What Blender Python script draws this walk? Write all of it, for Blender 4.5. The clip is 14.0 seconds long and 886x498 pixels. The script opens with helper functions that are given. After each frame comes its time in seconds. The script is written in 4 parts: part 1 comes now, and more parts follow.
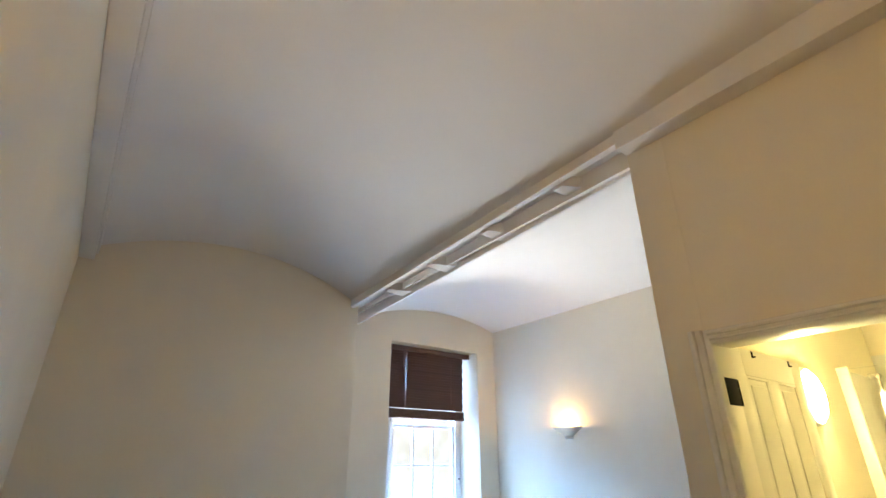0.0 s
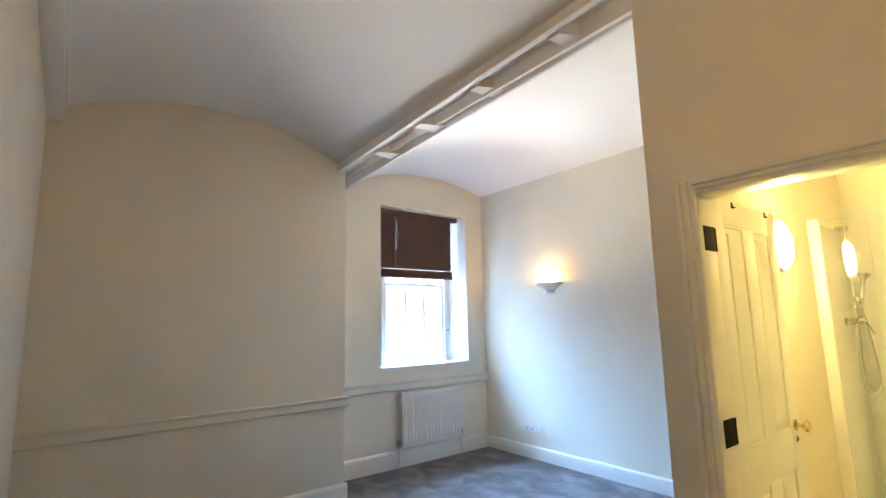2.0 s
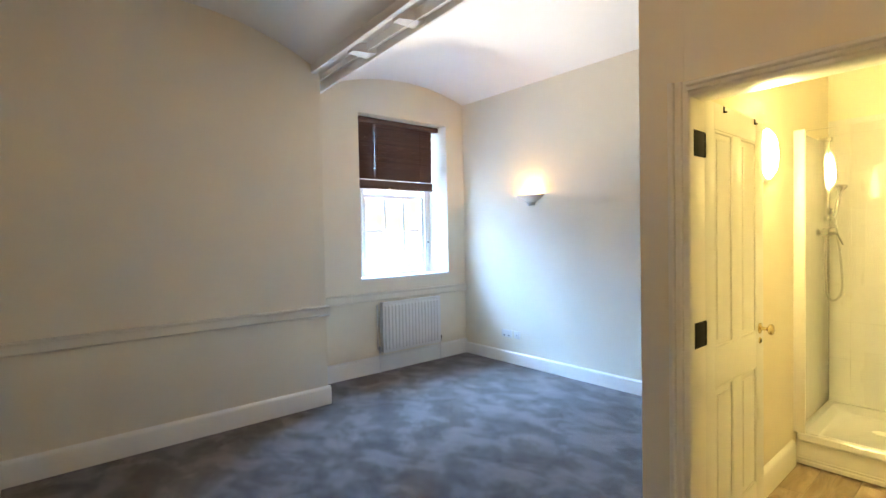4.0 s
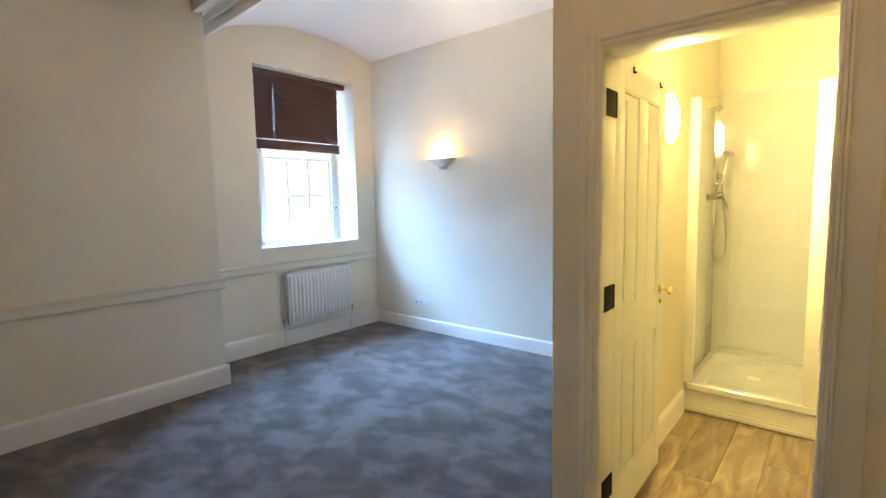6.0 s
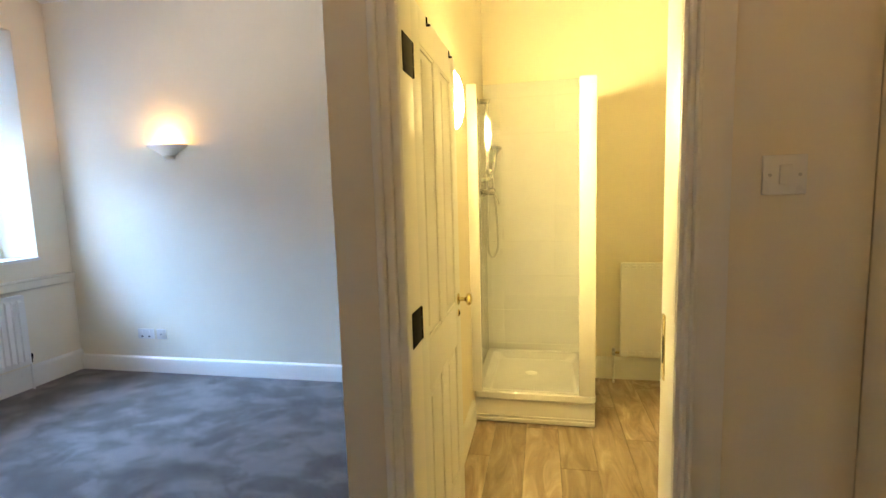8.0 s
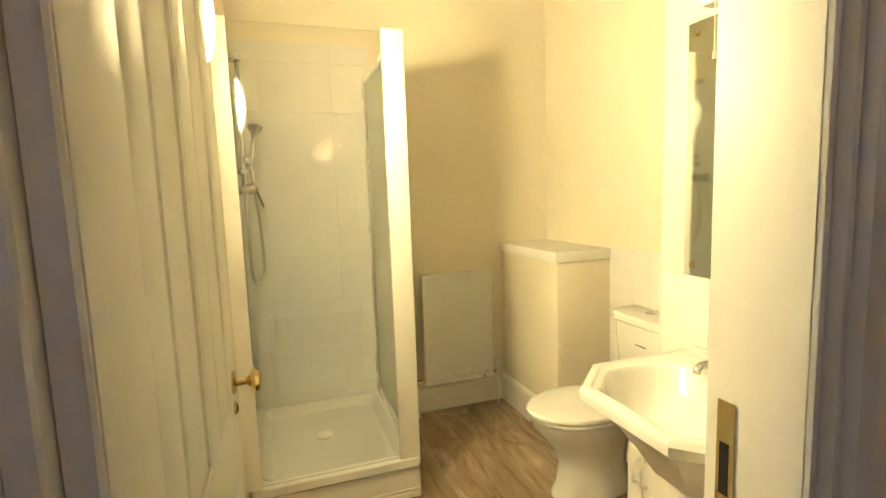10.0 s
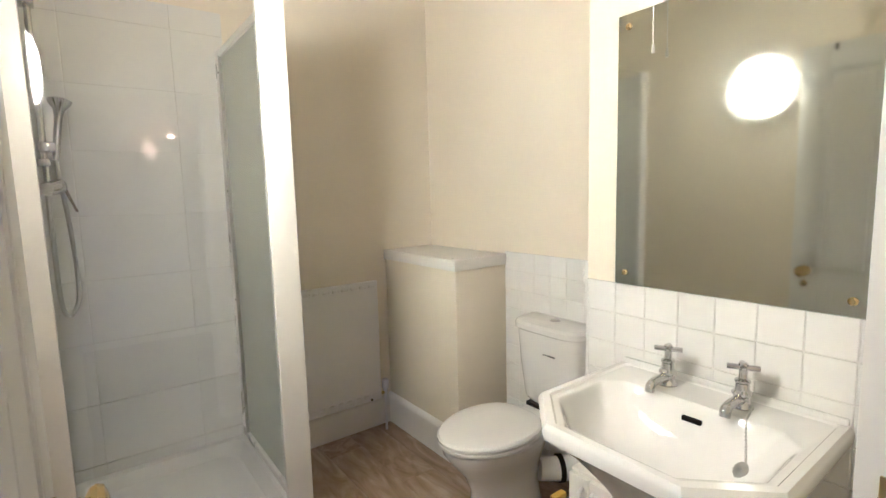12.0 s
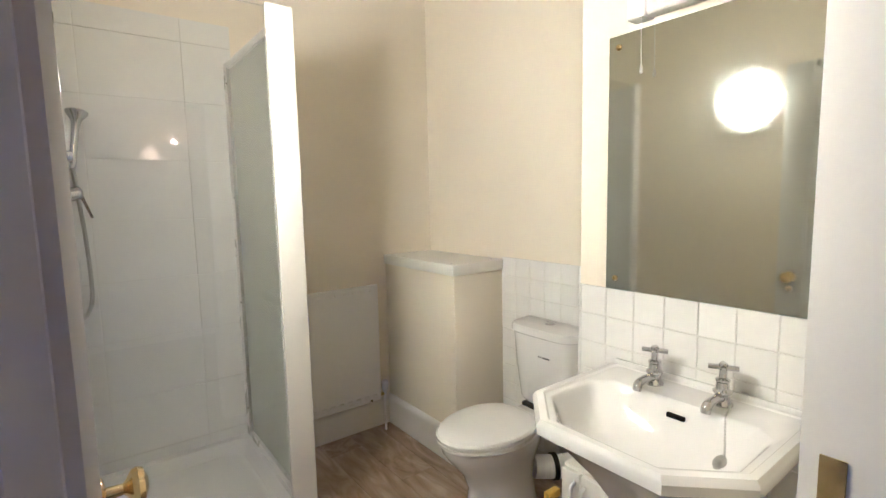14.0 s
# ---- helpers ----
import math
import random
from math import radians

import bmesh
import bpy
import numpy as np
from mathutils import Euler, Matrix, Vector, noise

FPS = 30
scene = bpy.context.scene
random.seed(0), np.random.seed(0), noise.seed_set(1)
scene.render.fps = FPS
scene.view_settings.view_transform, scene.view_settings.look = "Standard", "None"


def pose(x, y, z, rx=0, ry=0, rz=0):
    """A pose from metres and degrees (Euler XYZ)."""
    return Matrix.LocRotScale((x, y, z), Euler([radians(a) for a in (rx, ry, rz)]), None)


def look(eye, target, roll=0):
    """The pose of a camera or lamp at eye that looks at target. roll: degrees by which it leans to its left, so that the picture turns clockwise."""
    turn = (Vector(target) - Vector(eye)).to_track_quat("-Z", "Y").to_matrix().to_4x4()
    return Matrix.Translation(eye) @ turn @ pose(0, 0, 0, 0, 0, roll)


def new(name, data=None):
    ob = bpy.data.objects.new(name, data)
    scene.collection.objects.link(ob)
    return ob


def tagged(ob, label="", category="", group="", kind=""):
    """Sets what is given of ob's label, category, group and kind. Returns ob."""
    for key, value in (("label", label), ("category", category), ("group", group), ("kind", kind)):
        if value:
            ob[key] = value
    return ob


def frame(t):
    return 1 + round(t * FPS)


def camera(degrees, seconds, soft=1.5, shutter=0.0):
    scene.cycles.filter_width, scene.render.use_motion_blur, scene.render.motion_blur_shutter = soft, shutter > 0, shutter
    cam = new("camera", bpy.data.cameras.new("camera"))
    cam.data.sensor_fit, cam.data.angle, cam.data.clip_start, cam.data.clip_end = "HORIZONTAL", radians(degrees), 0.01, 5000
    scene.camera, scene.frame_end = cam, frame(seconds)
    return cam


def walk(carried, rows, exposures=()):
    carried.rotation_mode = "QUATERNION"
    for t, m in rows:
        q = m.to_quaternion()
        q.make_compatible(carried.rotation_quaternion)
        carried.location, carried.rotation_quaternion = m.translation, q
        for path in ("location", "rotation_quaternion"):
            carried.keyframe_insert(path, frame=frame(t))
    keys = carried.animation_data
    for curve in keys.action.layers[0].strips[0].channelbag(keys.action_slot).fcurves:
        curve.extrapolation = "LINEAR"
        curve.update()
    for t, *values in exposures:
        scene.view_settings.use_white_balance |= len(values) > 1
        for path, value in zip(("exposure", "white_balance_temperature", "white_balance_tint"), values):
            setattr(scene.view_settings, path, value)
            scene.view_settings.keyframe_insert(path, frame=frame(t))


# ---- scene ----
cam = camera(85.1, 14.0)
PATH = [
    (0, (0.043, 0.175, 1.595), (1.131, 1.646, 2.404), -0.2),
    (0.5, (0.069, 0.185, 1.59), (1.19, 1.69, 2.282), -0.7),
    (1, (0.033, 0.182, 1.569), (1.197, 1.71, 2.127), -1.1),
    (1.5, (0.027, 0.185, 1.544), (1.22, 1.733, 1.968), -1.1),
    (2, (0.029, 0.195, 1.531), (1.246, 1.754, 1.826), -1.3),
    (2.5, (0.03, 0.201, 1.524), (1.264, 1.764, 1.701), -1.2),
    (3, (0.028, 0.21, 1.511), (1.277, 1.77, 1.59), -1.3),
    (5.5, (0.183, 0.329, 1.485), (1.607, 1.722, 1.298), -1.3),
    (6, (0.212, 0.355, 1.481), (1.742, 1.627, 1.281), -1.2),
    (6.5, (0.28, 0.397, 1.482), (1.932, 1.505, 1.272), -1.5),
    (7, (0.393, 0.451, 1.47), (2.163, 1.356, 1.25), -1.6),
    (7.5, (0.592, 0.578, 1.466), (2.465, 1.242, 1.244), -1.7),
    (8, (0.78, 0.71, 1.457), (2.725, 1.115, 1.235), -1.7),
    (8.5, (0.988, 0.824, 1.462), (2.97, 0.964, 1.238), -1.8),
    (9, (1.237, 0.891, 1.445), (3.22, 0.76, 1.218), -2.1),
    (11.5, (2.021, 0.993, 1.406), (3.661, -0.129, 1.181), -1.4),
    (12, (2.052, 1.015, 1.416), (3.643, -0.175, 1.184), -1.5),
    (12.5, (2.062, 1.033, 1.414), (3.62, -0.201, 1.192), -1.4),
    (13, (2.058, 1.04, 1.407), (3.601, -0.217, 1.203), -1.1),
    (13.5, (2.054, 1.047, 1.43), (3.592, -0.213, 1.215), -1.2),
    (14, (1.991, 1.0745, 1.434), (3.582, -0.132, 1.217), -1.2),
]
walk(cam, [(t, look(eye, target, roll)) for t, eye, target, roll in PATH],
     [(0.0, 0.6, 7000, 11), (3.0, 0.8, 7500, 13), (7.0, 0.68, 7500, 13), (8.0, 0.52, 7800, 16), (9.0, 0.4, 7400, 14), (9.4, 0.32, 7200, 15), (11.2, -0.45, 4550, 42), (14.0, -0.45, 4550, 42)])

# ---- light and exposure ----
world = bpy.data.worlds.new("world")
scene.world = world
world.use_nodes = True
wn = world.node_tree
sky = wn.nodes.new("ShaderNodeTexSky")
sky.sky_type = "NISHITA"
sky.sun_disc = False
sky.sun_elevation = radians(35)
sky.sun_rotation = radians(200)
wn.links.new(sky.outputs[0], wn.nodes["Background"].inputs[0])
wn.nodes["Background"].inputs[1].default_value = 0.1

SKY_GLOW = 2.0
PAVING_GLOW = 1.8
BATH_GLOW = 300.0
WARM = (1.0, 0.85, 0.36)


def lamp_point(name, loc, watts, colour, radius):
    data = bpy.data.lights.new(name, "POINT")
    data.energy, data.color, data.shadow_soft_size = watts, colour, radius
    ob = new(name, data)
    ob.location = loc
    return ob


def lamp_area(name, eye, target, watts, colour, wide, high):
    data = bpy.data.lights.new(name, "AREA")
    data.shape, data.size, data.size_y = "RECTANGLE", wide, high
    data.energy, data.color = watts, colour
    ob = new(name, data)
    ob.matrix_world = look(eye, target)
    return ob


# daylight at the window: added lamps for open sky above, unseen sunlit paving below
lamp_area("sky_light", (3.8, 6.6, 3.15), (3.3, 4.7, 1.4), 2000, (0.20, 0.47, 1.0), 4.0, 1.5)
lamp_area("paving_light", (3.8, 7.35, 0.25), (3.2, 4.5, 1.7), 620, (0.90, 0.94, 1.0), 3.0, 0.9)


# ---- materials ----
def mat(name, colour, rough=0.5, metal=0.0, mottle=0.06, scale=6.0, grain=180.0, bump=0.05, rand=0.0, spec=0.5, coat=0.0):
    """A painted or plain surface: mottling at two scales and a fine relief."""
    m = bpy.data.materials.new(name)
    m.use_nodes = True
    nt = m.node_tree
    p = nt.nodes["Principled BSDF"]
    p.inputs["Roughness"].default_value = rough
    p.inputs["Metallic"].default_value = metal
    p.inputs["Specular IOR Level"].default_value = spec
    p.inputs["Coat Weight"].default_value = coat
    p.inputs["Coat Roughness"].default_value = 0.08
    tc = nt.nodes.new("ShaderNodeTexCoord")
    n1 = nt.nodes.new("ShaderNodeTexNoise")
    n1.inputs["Scale"].default_value = scale
    n1.inputs["Detail"].default_value = 6
    n2 = nt.nodes.new("ShaderNodeTexNoise")
    n2.inputs["Scale"].default_value = grain
    n2.inputs["Detail"].default_value = 3
    for n in (n1, n2):
        nt.links.new(tc.outputs["Object"], n.inputs["Vector"])
    add = nt.nodes.new("ShaderNodeMath")
    add.operation = "MULTIPLY_ADD"
    nt.links.new(n2.outputs["Fac"], add.inputs[0])
    add.inputs[1].default_value = 0.35
    nt.links.new(n1.outputs["Fac"], add.inputs[2])
    rng = nt.nodes.new("ShaderNodeMapRange")
    rng.inputs["From Min"].default_value = 0.35
    rng.inputs["From Max"].default_value = 1.0
    rng.inputs["To Min"].default_value = 1 - mottle
    rng.inputs["To Max"].default_value = 1 + mottle
    nt.links.new(add.outputs[0], rng.inputs["Value"])
    hsv = nt.nodes.new("ShaderNodeHueSaturation")
    hsv.inputs["Color"].default_value = (*colour, 1)
    last = rng.outputs[0]
    if rand:
        oi = nt.nodes.new("ShaderNodeObjectInfo")
        r2 = nt.nodes.new("ShaderNodeMapRange")
        r2.inputs["To Min"].default_value = 1 - rand
        r2.inputs["To Max"].default_value = 1 + rand
        nt.links.new(oi.outputs["Random"], r2.inputs["Value"])
        mul = nt.nodes.new("ShaderNodeMath")
        mul.operation = "MULTIPLY"
        nt.links.new(last, mul.inputs[0])
        nt.links.new(r2.outputs[0], mul.inputs[1])
        last = mul.outputs[0]
    nt.links.new(last, hsv.inputs["Value"])
    nt.links.new(hsv.outputs[0], p.inputs["Base Color"])
    rr = nt.nodes.new("ShaderNodeMapRange")
    rr.inputs["To Min"].default_value = max(0.02, rough - 0.06)
    rr.inputs["To Max"].default_value = min(1, rough + 0.06)
    nt.links.new(n1.outputs["Fac"], rr.inputs["Value"])
    nt.links.new(rr.outputs[0], p.inputs["Roughness"])
    if bump:
        b = nt.nodes.new("ShaderNodeBump")
        b.inputs["Strength"].default_value = bump
        b.inputs["Distance"].default_value = 0.004
        nt.links.new(add.outputs[0], b.inputs["Height"])
        nt.links.new(b.outputs[0], p.inputs["Normal"])
    return m


def ramp(nt, stops):
    r = nt.nodes.new("ShaderNodeValToRGB")
    e = r.color_ramp.elements
    while len(e) < len(stops):
        e.new(0.5)
    for k, (pos, col) in zip(e, stops):
        k.position = pos
        k.color = (*col, 1)
    return r


def carpet_material():
    m = bpy.data.materials.new("carpet")
    m.use_nodes = True
    nt = m.node_tree
    p = nt.nodes["Principled BSDF"]
    p.inputs["Roughness"].default_value = 1.0
    p.inputs["Specular IOR Level"].default_value = 0.1
    p.inputs["Sheen Weight"].default_value = 0.25
    p.inputs["Sheen Roughness"].default_value = 0.5
    tc = nt.nodes.new("ShaderNodeTexCoord")
    # brushed pile: patches lying one way or the other
    mp = nt.nodes.new("ShaderNodeMapping")
    mp.inputs["Scale"].default_value = (1.35, 1.0, 1)
    mp.inputs["Rotation"].default_value = (0, 0, 0.6)
    nt.links.new(tc.outputs["Object"], mp.inputs["Vector"])
    patch = nt.nodes.new("ShaderNodeTexNoise")
    patch.inputs["Scale"].default_value = 3.0
    patch.inputs["Detail"].default_value = 7
    patch.inputs["Roughness"].default_value = 0.62
    patch.inputs["Distortion"].default_value = 0.25
    nt.links.new(mp.outputs[0], patch.inputs["Vector"])
    r = ramp(nt, [(0.38, (0.072, 0.056, 0.047)), (0.455, (0.098, 0.080, 0.070)), (0.50, (0.118, 0.100, 0.090)), (0.535, (0.150, 0.130, 0.118)), (0.60, (0.180, 0.158, 0.145))])
    nt.links.new(patch.outputs["Fac"], r.inputs[0])
    fine = nt.nodes.new("ShaderNodeTexNoise")
    fine.inputs["Scale"].default_value = 420
    fine.inputs["Detail"].default_value = 4
    nt.links.new(tc.outputs["Object"], fine.inputs["Vector"])
    mr = nt.nodes.new("ShaderNodeMapRange")
    mr.inputs["From Min"].default_value = 0.3
    mr.inputs["From Max"].default_value = 0.7
    mr.inputs["To Min"].default_value = 0.7
    mr.inputs["To Max"].default_value = 1.3
    nt.links.new(fine.outputs["Fac"], mr.inputs["Value"])
    h = nt.nodes.new("ShaderNodeHueSaturation")
    nt.links.new(r.outputs[0], h.inputs["Color"])
    nt.links.new(mr.outputs[0], h.inputs["Value"])
    nt.links.new(h.outputs[0], p.inputs["Base Color"])
    b = nt.nodes.new("ShaderNodeBump")
    b.inputs["Strength"].default_value = 0.7
    b.inputs["Distance"].default_value = 0.006
    nt.links.new(fine.outputs["Fac"], b.inputs["Height"])
    nt.links.new(b.outputs[0], p.inputs["Normal"])
    return m


def oak_material():
    m = bpy.data.materials.new("oak_laminate")
    m.use_nodes = True
    nt = m.node_tree
    p = nt.nodes["Principled BSDF"]
    p.inputs["Roughness"].default_value = 0.38
    tc = nt.nodes.new("ShaderNodeTexCoord")
    oi = nt.nodes.new("ShaderNodeObjectInfo")
    off = nt.nodes.new("ShaderNodeVectorMath")
    off.operation = "MULTIPLY_ADD"
    nt.links.new(oi.outputs["Random"], off.inputs[0])
    off.inputs[1].default_value = (7, 13, 3)
    nt.links.new(tc.outputs["Object"], off.inputs[2])
    mp = nt.nodes.new("ShaderNodeMapping")
    mp.inputs["Scale"].default_value = (1.3, 6.5, 4)
    nt.links.new(off.outputs[0], mp.inputs["Vector"])
    n = nt.nodes.new("ShaderNodeTexNoise")
    n.inputs["Scale"].default_value = 1.7
    n.inputs["Detail"].default_value = 8
    n.inputs["Roughness"].default_value = 0.6
    n.inputs["Distortion"].default_value = 1.2
    nt.links.new(mp.outputs[0], n.inputs["Vector"])
    r = ramp(nt, [(0.3, (0.17, 0.115, 0.075)), (0.45, (0.27, 0.195, 0.135)), (0.57, (0.35, 0.265, 0.19)), (0.7, (0.47, 0.375, 0.285))])
    nt.links.new(n.outputs["Fac"], r.inputs[0])
    mr = nt.nodes.new("ShaderNodeMapRange")
    mr.inputs["To Min"].default_value = 0.78
    mr.inputs["To Max"].default_value = 1.2
    nt.links.new(oi.outputs["Random"], mr.inputs["Value"])
    h = nt.nodes.new("ShaderNodeHueSaturation")
    nt.links.new(r.outputs[0], h.inputs["Color"])
    nt.links.new(mr.outputs[0], h.inputs["Value"])
    nt.links.new(h.outputs[0], p.inputs["Base Color"])
    b = nt.nodes.new("ShaderNodeBump")
    b.inputs["Strength"].default_value = 0.12
    b.inputs["Distance"].default_value = 0.002
    nt.links.new(n.outputs["Fac"], b.inputs["Height"])
    nt.links.new(b.outputs[0], p.inputs["Normal"])
    return m


def glow(name, colour, strength):
    m = bpy.data.materials.new(name)
    m.use_nodes = True
    p = m.node_tree.nodes["Principled BSDF"]
    p.inputs["Base Color"].default_value = (0.8, 0.8, 0.8, 1)
    p.inputs["Emission Color"].default_value = (*colour, 1)
    p.inputs["Emission Strength"].default_value = strength
    return m


def glass(name, rough, colour=(1, 1, 1), clear=1.0):
    m = bpy.data.materials.new(name)
    m.use_nodes = True
    p = m.node_tree.nodes["Principled BSDF"]
    p.inputs["Base Color"].default_value = (*colour, 1)
    p.inputs["Transmission Weight"].default_value = clear
    p.inputs["Roughness"].default_value = rough
    p.inputs["IOR"].default_value = 1.45
    return m


def backdrop_material():
    """Bright overcast sky above pale trees and houses far off."""
    m = bpy.data.materials.new("sky_backdrop")
    m.use_nodes = True
    nt = m.node_tree
    nt.nodes.remove(nt.nodes["Principled BSDF"])
    em = nt.nodes.new("ShaderNodeEmission")
    tc = nt.nodes.new("ShaderNodeTexCoord")
    sep = nt.nodes.new("ShaderNodeSeparateXYZ")
    nt.links.new(tc.outputs["Object"], sep.inputs[0])
    n = nt.nodes.new("ShaderNodeTexNoise")
    n.inputs["Scale"].default_value = 0.9
    n.inputs["Detail"].default_value = 8
    nt.links.new(tc.outputs["Object"], n.inputs["Vector"])
    add = nt.nodes.new("ShaderNodeMath")
    add.operation = "MULTIPLY_ADD"
    nt.links.new(n.outputs["Fac"], add.inputs[0])
    add.inputs[1].default_value = 0.9
    nt.links.new(sep.outputs["Z"], add.inputs[2])
    sky_part = nt.nodes.new("ShaderNodeMapRange")          # sky above the treetops
    sky_part.inputs["From Min"].default_value = 2.95
    sky_part.inputs["From Max"].default_value = 3.3
    nt.links.new(add.outputs[0], sky_part.inputs["Value"])
    trees = nt.nodes.new("ShaderNodeTexNoise")
    trees.inputs["Scale"].default_value = 2.3
    trees.inputs["Detail"].default_value = 9
    nt.links.new(tc.outputs["Object"], trees.inputs["Vector"])
    r = ramp(nt, [(0.36, (0.6, 0.64, 0.63)), (0.5, (0.68, 0.74, 0.78)), (0.62, (0.95, 1.05, 1.15))])
    nt.links.new(trees.outputs["Fac"], r.inputs[0])
    mix = nt.nodes.new("ShaderNodeMix")
    mix.data_type = "RGBA"
    nt.links.new(sky_part.outputs[0], mix.inputs["Factor"])
    nt.links.new(r.outputs[0], mix.inputs[6])
    mix.inputs[7].default_value = (SKY_GLOW * 0.46, SKY_GLOW * 0.68, SKY_GLOW, 1)
    ground_part = nt.nodes.new("ShaderNodeMapRange")       # added glow for unseen sunlit paving close below the window
    ground_part.inputs["From Min"].default_value = 0.95
    ground_part.inputs["From Max"].default_value = 0.6
    nt.links.new(add.outputs[0], ground_part.inputs["Value"])
    low = nt.nodes.new("ShaderNodeMix")
    low.data_type = "RGBA"
    nt.links.new(ground_part.outputs[0], low.inputs["Factor"])
    nt.links.new(mix.outputs[2], low.inputs[6])
    low.inputs[7].default_value = (PAVING_GLOW, PAVING_GLOW * 0.98, PAVING_GLOW * 0.95, 1)
    nt.links.new(low.outputs[2], em.inputs[0])
    em.inputs[1].default_value = 1.0
    nt.links.new(em.outputs[0], nt.nodes["Material Output"].inputs[0])
    return m


CREAM = mat("cream_wall_paint", (0.82, 0.755, 0.62), 0.75, mottle=0.035, scale=2.2, grain=140, bump=0.10)
CEIL = mat("white_ceiling_paint", (0.84, 0.82, 0.785), 0.85, mottle=0.03, scale=1.6, grain=110, bump=0.10)
GLOSS = mat("white_gloss_woodwork", (0.82, 0.80, 0.75), 0.45, mottle=0.03, scale=5, grain=90, bump=0.06)
DOORP = mat("white_door_paint", (0.80, 0.80, 0.77), 0.5, mottle=0.03, scale=5, grain=90, bump=0.06, spec=0.3)
WOODW = mat("cream_painted_woodwork", (0.76, 0.71, 0.60), 0.45, mottle=0.035, scale=5, grain=90, bump=0.07)
WINDOWW = mat("white_window_paint", (0.80, 0.80, 0.78), 0.4, mottle=0.03, scale=8, bump=0.05)
RADW = mat("white_radiator_enamel", (0.80, 0.79, 0.76), 0.3, mottle=0.02, bump=0.02)
PLASTIC = mat("white_plastic", (0.80, 0.79, 0.76), 0.28, mottle=0.02, bump=0.01)
CERAMIC = mat("white_glazed_ceramic", (0.86, 0.855, 0.84), 0.09, mottle=0.012, bump=0.0, coat=0.6)
TILE = mat("white_glazed_tile", (0.83, 0.825, 0.80), 0.10, mottle=0.015, scale=14, grain=40, bump=0.03, rand=0.03, coat=0.4)
SHTILE = mat("pale_shower_tile", (0.80, 0.80, 0.775), 0.07, mottle=0.03, scale=3, grain=30, bump=0.015, rand=0.02, coat=0.5)
GROUT = mat("pale_grout", (0.80, 0.79, 0.765), 0.9, mottle=0.12, scale=20, bump=0.2)
PALEGROUT = mat("white_shower_grout", (0.76, 0.755, 0.72), 0.8, mottle=0.2, scale=9, bump=0.1)
CHROME = mat("chrome", (0.62, 0.62, 0.63), 0.10, metal=1, mottle=0.03, bump=0.0)
BRASS = mat("polished_brass", (0.72, 0.58, 0.30), 0.16, metal=1, mottle=0.12, scale=60, bump=0.02)
BLACK = mat("black_japanned_steel", (0.009, 0.008, 0.007), 0.6, mottle=0.2, scale=60, bump=0.03, spec=0.08)
# near-black colour for the shade in holes and gaps; also the slab under planks
DARK = mat("dark_gap_shade", (0.02, 0.018, 0.016), 0.9, bump=0)
BLINDM = mat("dark_brown_blind", (0.075, 0.034, 0.024), 0.6, mottle=0.22, scale=30, grain=260, bump=0.1, rand=0.12)
STEEL = mat("brushed_steel", (0.55, 0.55, 0.54), 0.3, metal=1, mottle=0.06, scale=40, bump=0.02)
COPPER = mat("dull_copper_pipe", (0.45, 0.25, 0.14), 0.4, metal=1, mottle=0.2, scale=30, bump=0.05)
YELLOW = mat("yellow_plastic", (0.75, 0.50, 0.06), 0.4, bump=0.01)
PLASTER = mat("white_sconce_plaster", (0.82, 0.80, 0.76), 0.7, mottle=0.03, bump=0.05)
INK = mat("grey_print", (0.12, 0.12, 0.13), 0.6, bump=0)
MIRROR = mat("silvered_mirror", (0.80, 0.84, 0.80), 0.015, metal=1, mottle=0.01, scale=2, bump=0)
GREENEDGE = mat("green_glass_edge", (0.10, 0.16, 0.12), 0.2, bump=0)
CARPET = carpet_material()
OAK = oak_material()
PANE = glass("window_glass", 0.0)
OBSCURE = glass("obscured_shower_glass", 0.42, (0.86, 0.90, 0.83), 0.55)
LAMPGLOW = glow("lamp_diffuser_glow", WARM, BATH_GLOW)
OUTSIDE = backdrop_material()


# ---- shapes ----
def box(x0, x1, y0, y1, z0, z1, bev=0.0, seg=2, bm=None):
    b = bmesh.new()
    bmesh.ops.create_cube(b, size=1)
    for v in b.verts:
        v.co = Vector(((x0 + x1) / 2 + v.co.x * (x1 - x0), (y0 + y1) / 2 + v.co.y * (y1 - y0), (z0 + z1) / 2 + v.co.z * (z1 - z0)))
    if bev:
        bmesh.ops.bevel(b, geom=b.edges[:], offset=bev, segments=seg, affect="EDGES", profile=0.6)
    return join(bm, b) if bm is not None else b


def join(a, b):
    """Adds b's geometry to a."""
    me = bpy.data.meshes.new("tmp")
    b.to_mesh(me)
    b.free()
    a.from_mesh(me)
    bpy.data.meshes.remove(me)
    return a


def prism(points, z0, z1, bev=0.0):
    """An upright prism over a plan outline."""
    b = bmesh.new()
    f = b.faces.new([b.verts.new((x, y, z0)) for x, y in points])
    ex = bmesh.ops.extrude_face_region(b, geom=[f])
    for v in ex["geom"]:
        if isinstance(v, bmesh.types.BMVert):
            v.co.z = z1
    bmesh.ops.recalc_face_normals(b, faces=b.faces[:])
    if bev:
        bmesh.ops.bevel(b, geom=b.edges[:], offset=bev, segments=2, affect="EDGES")
    return b


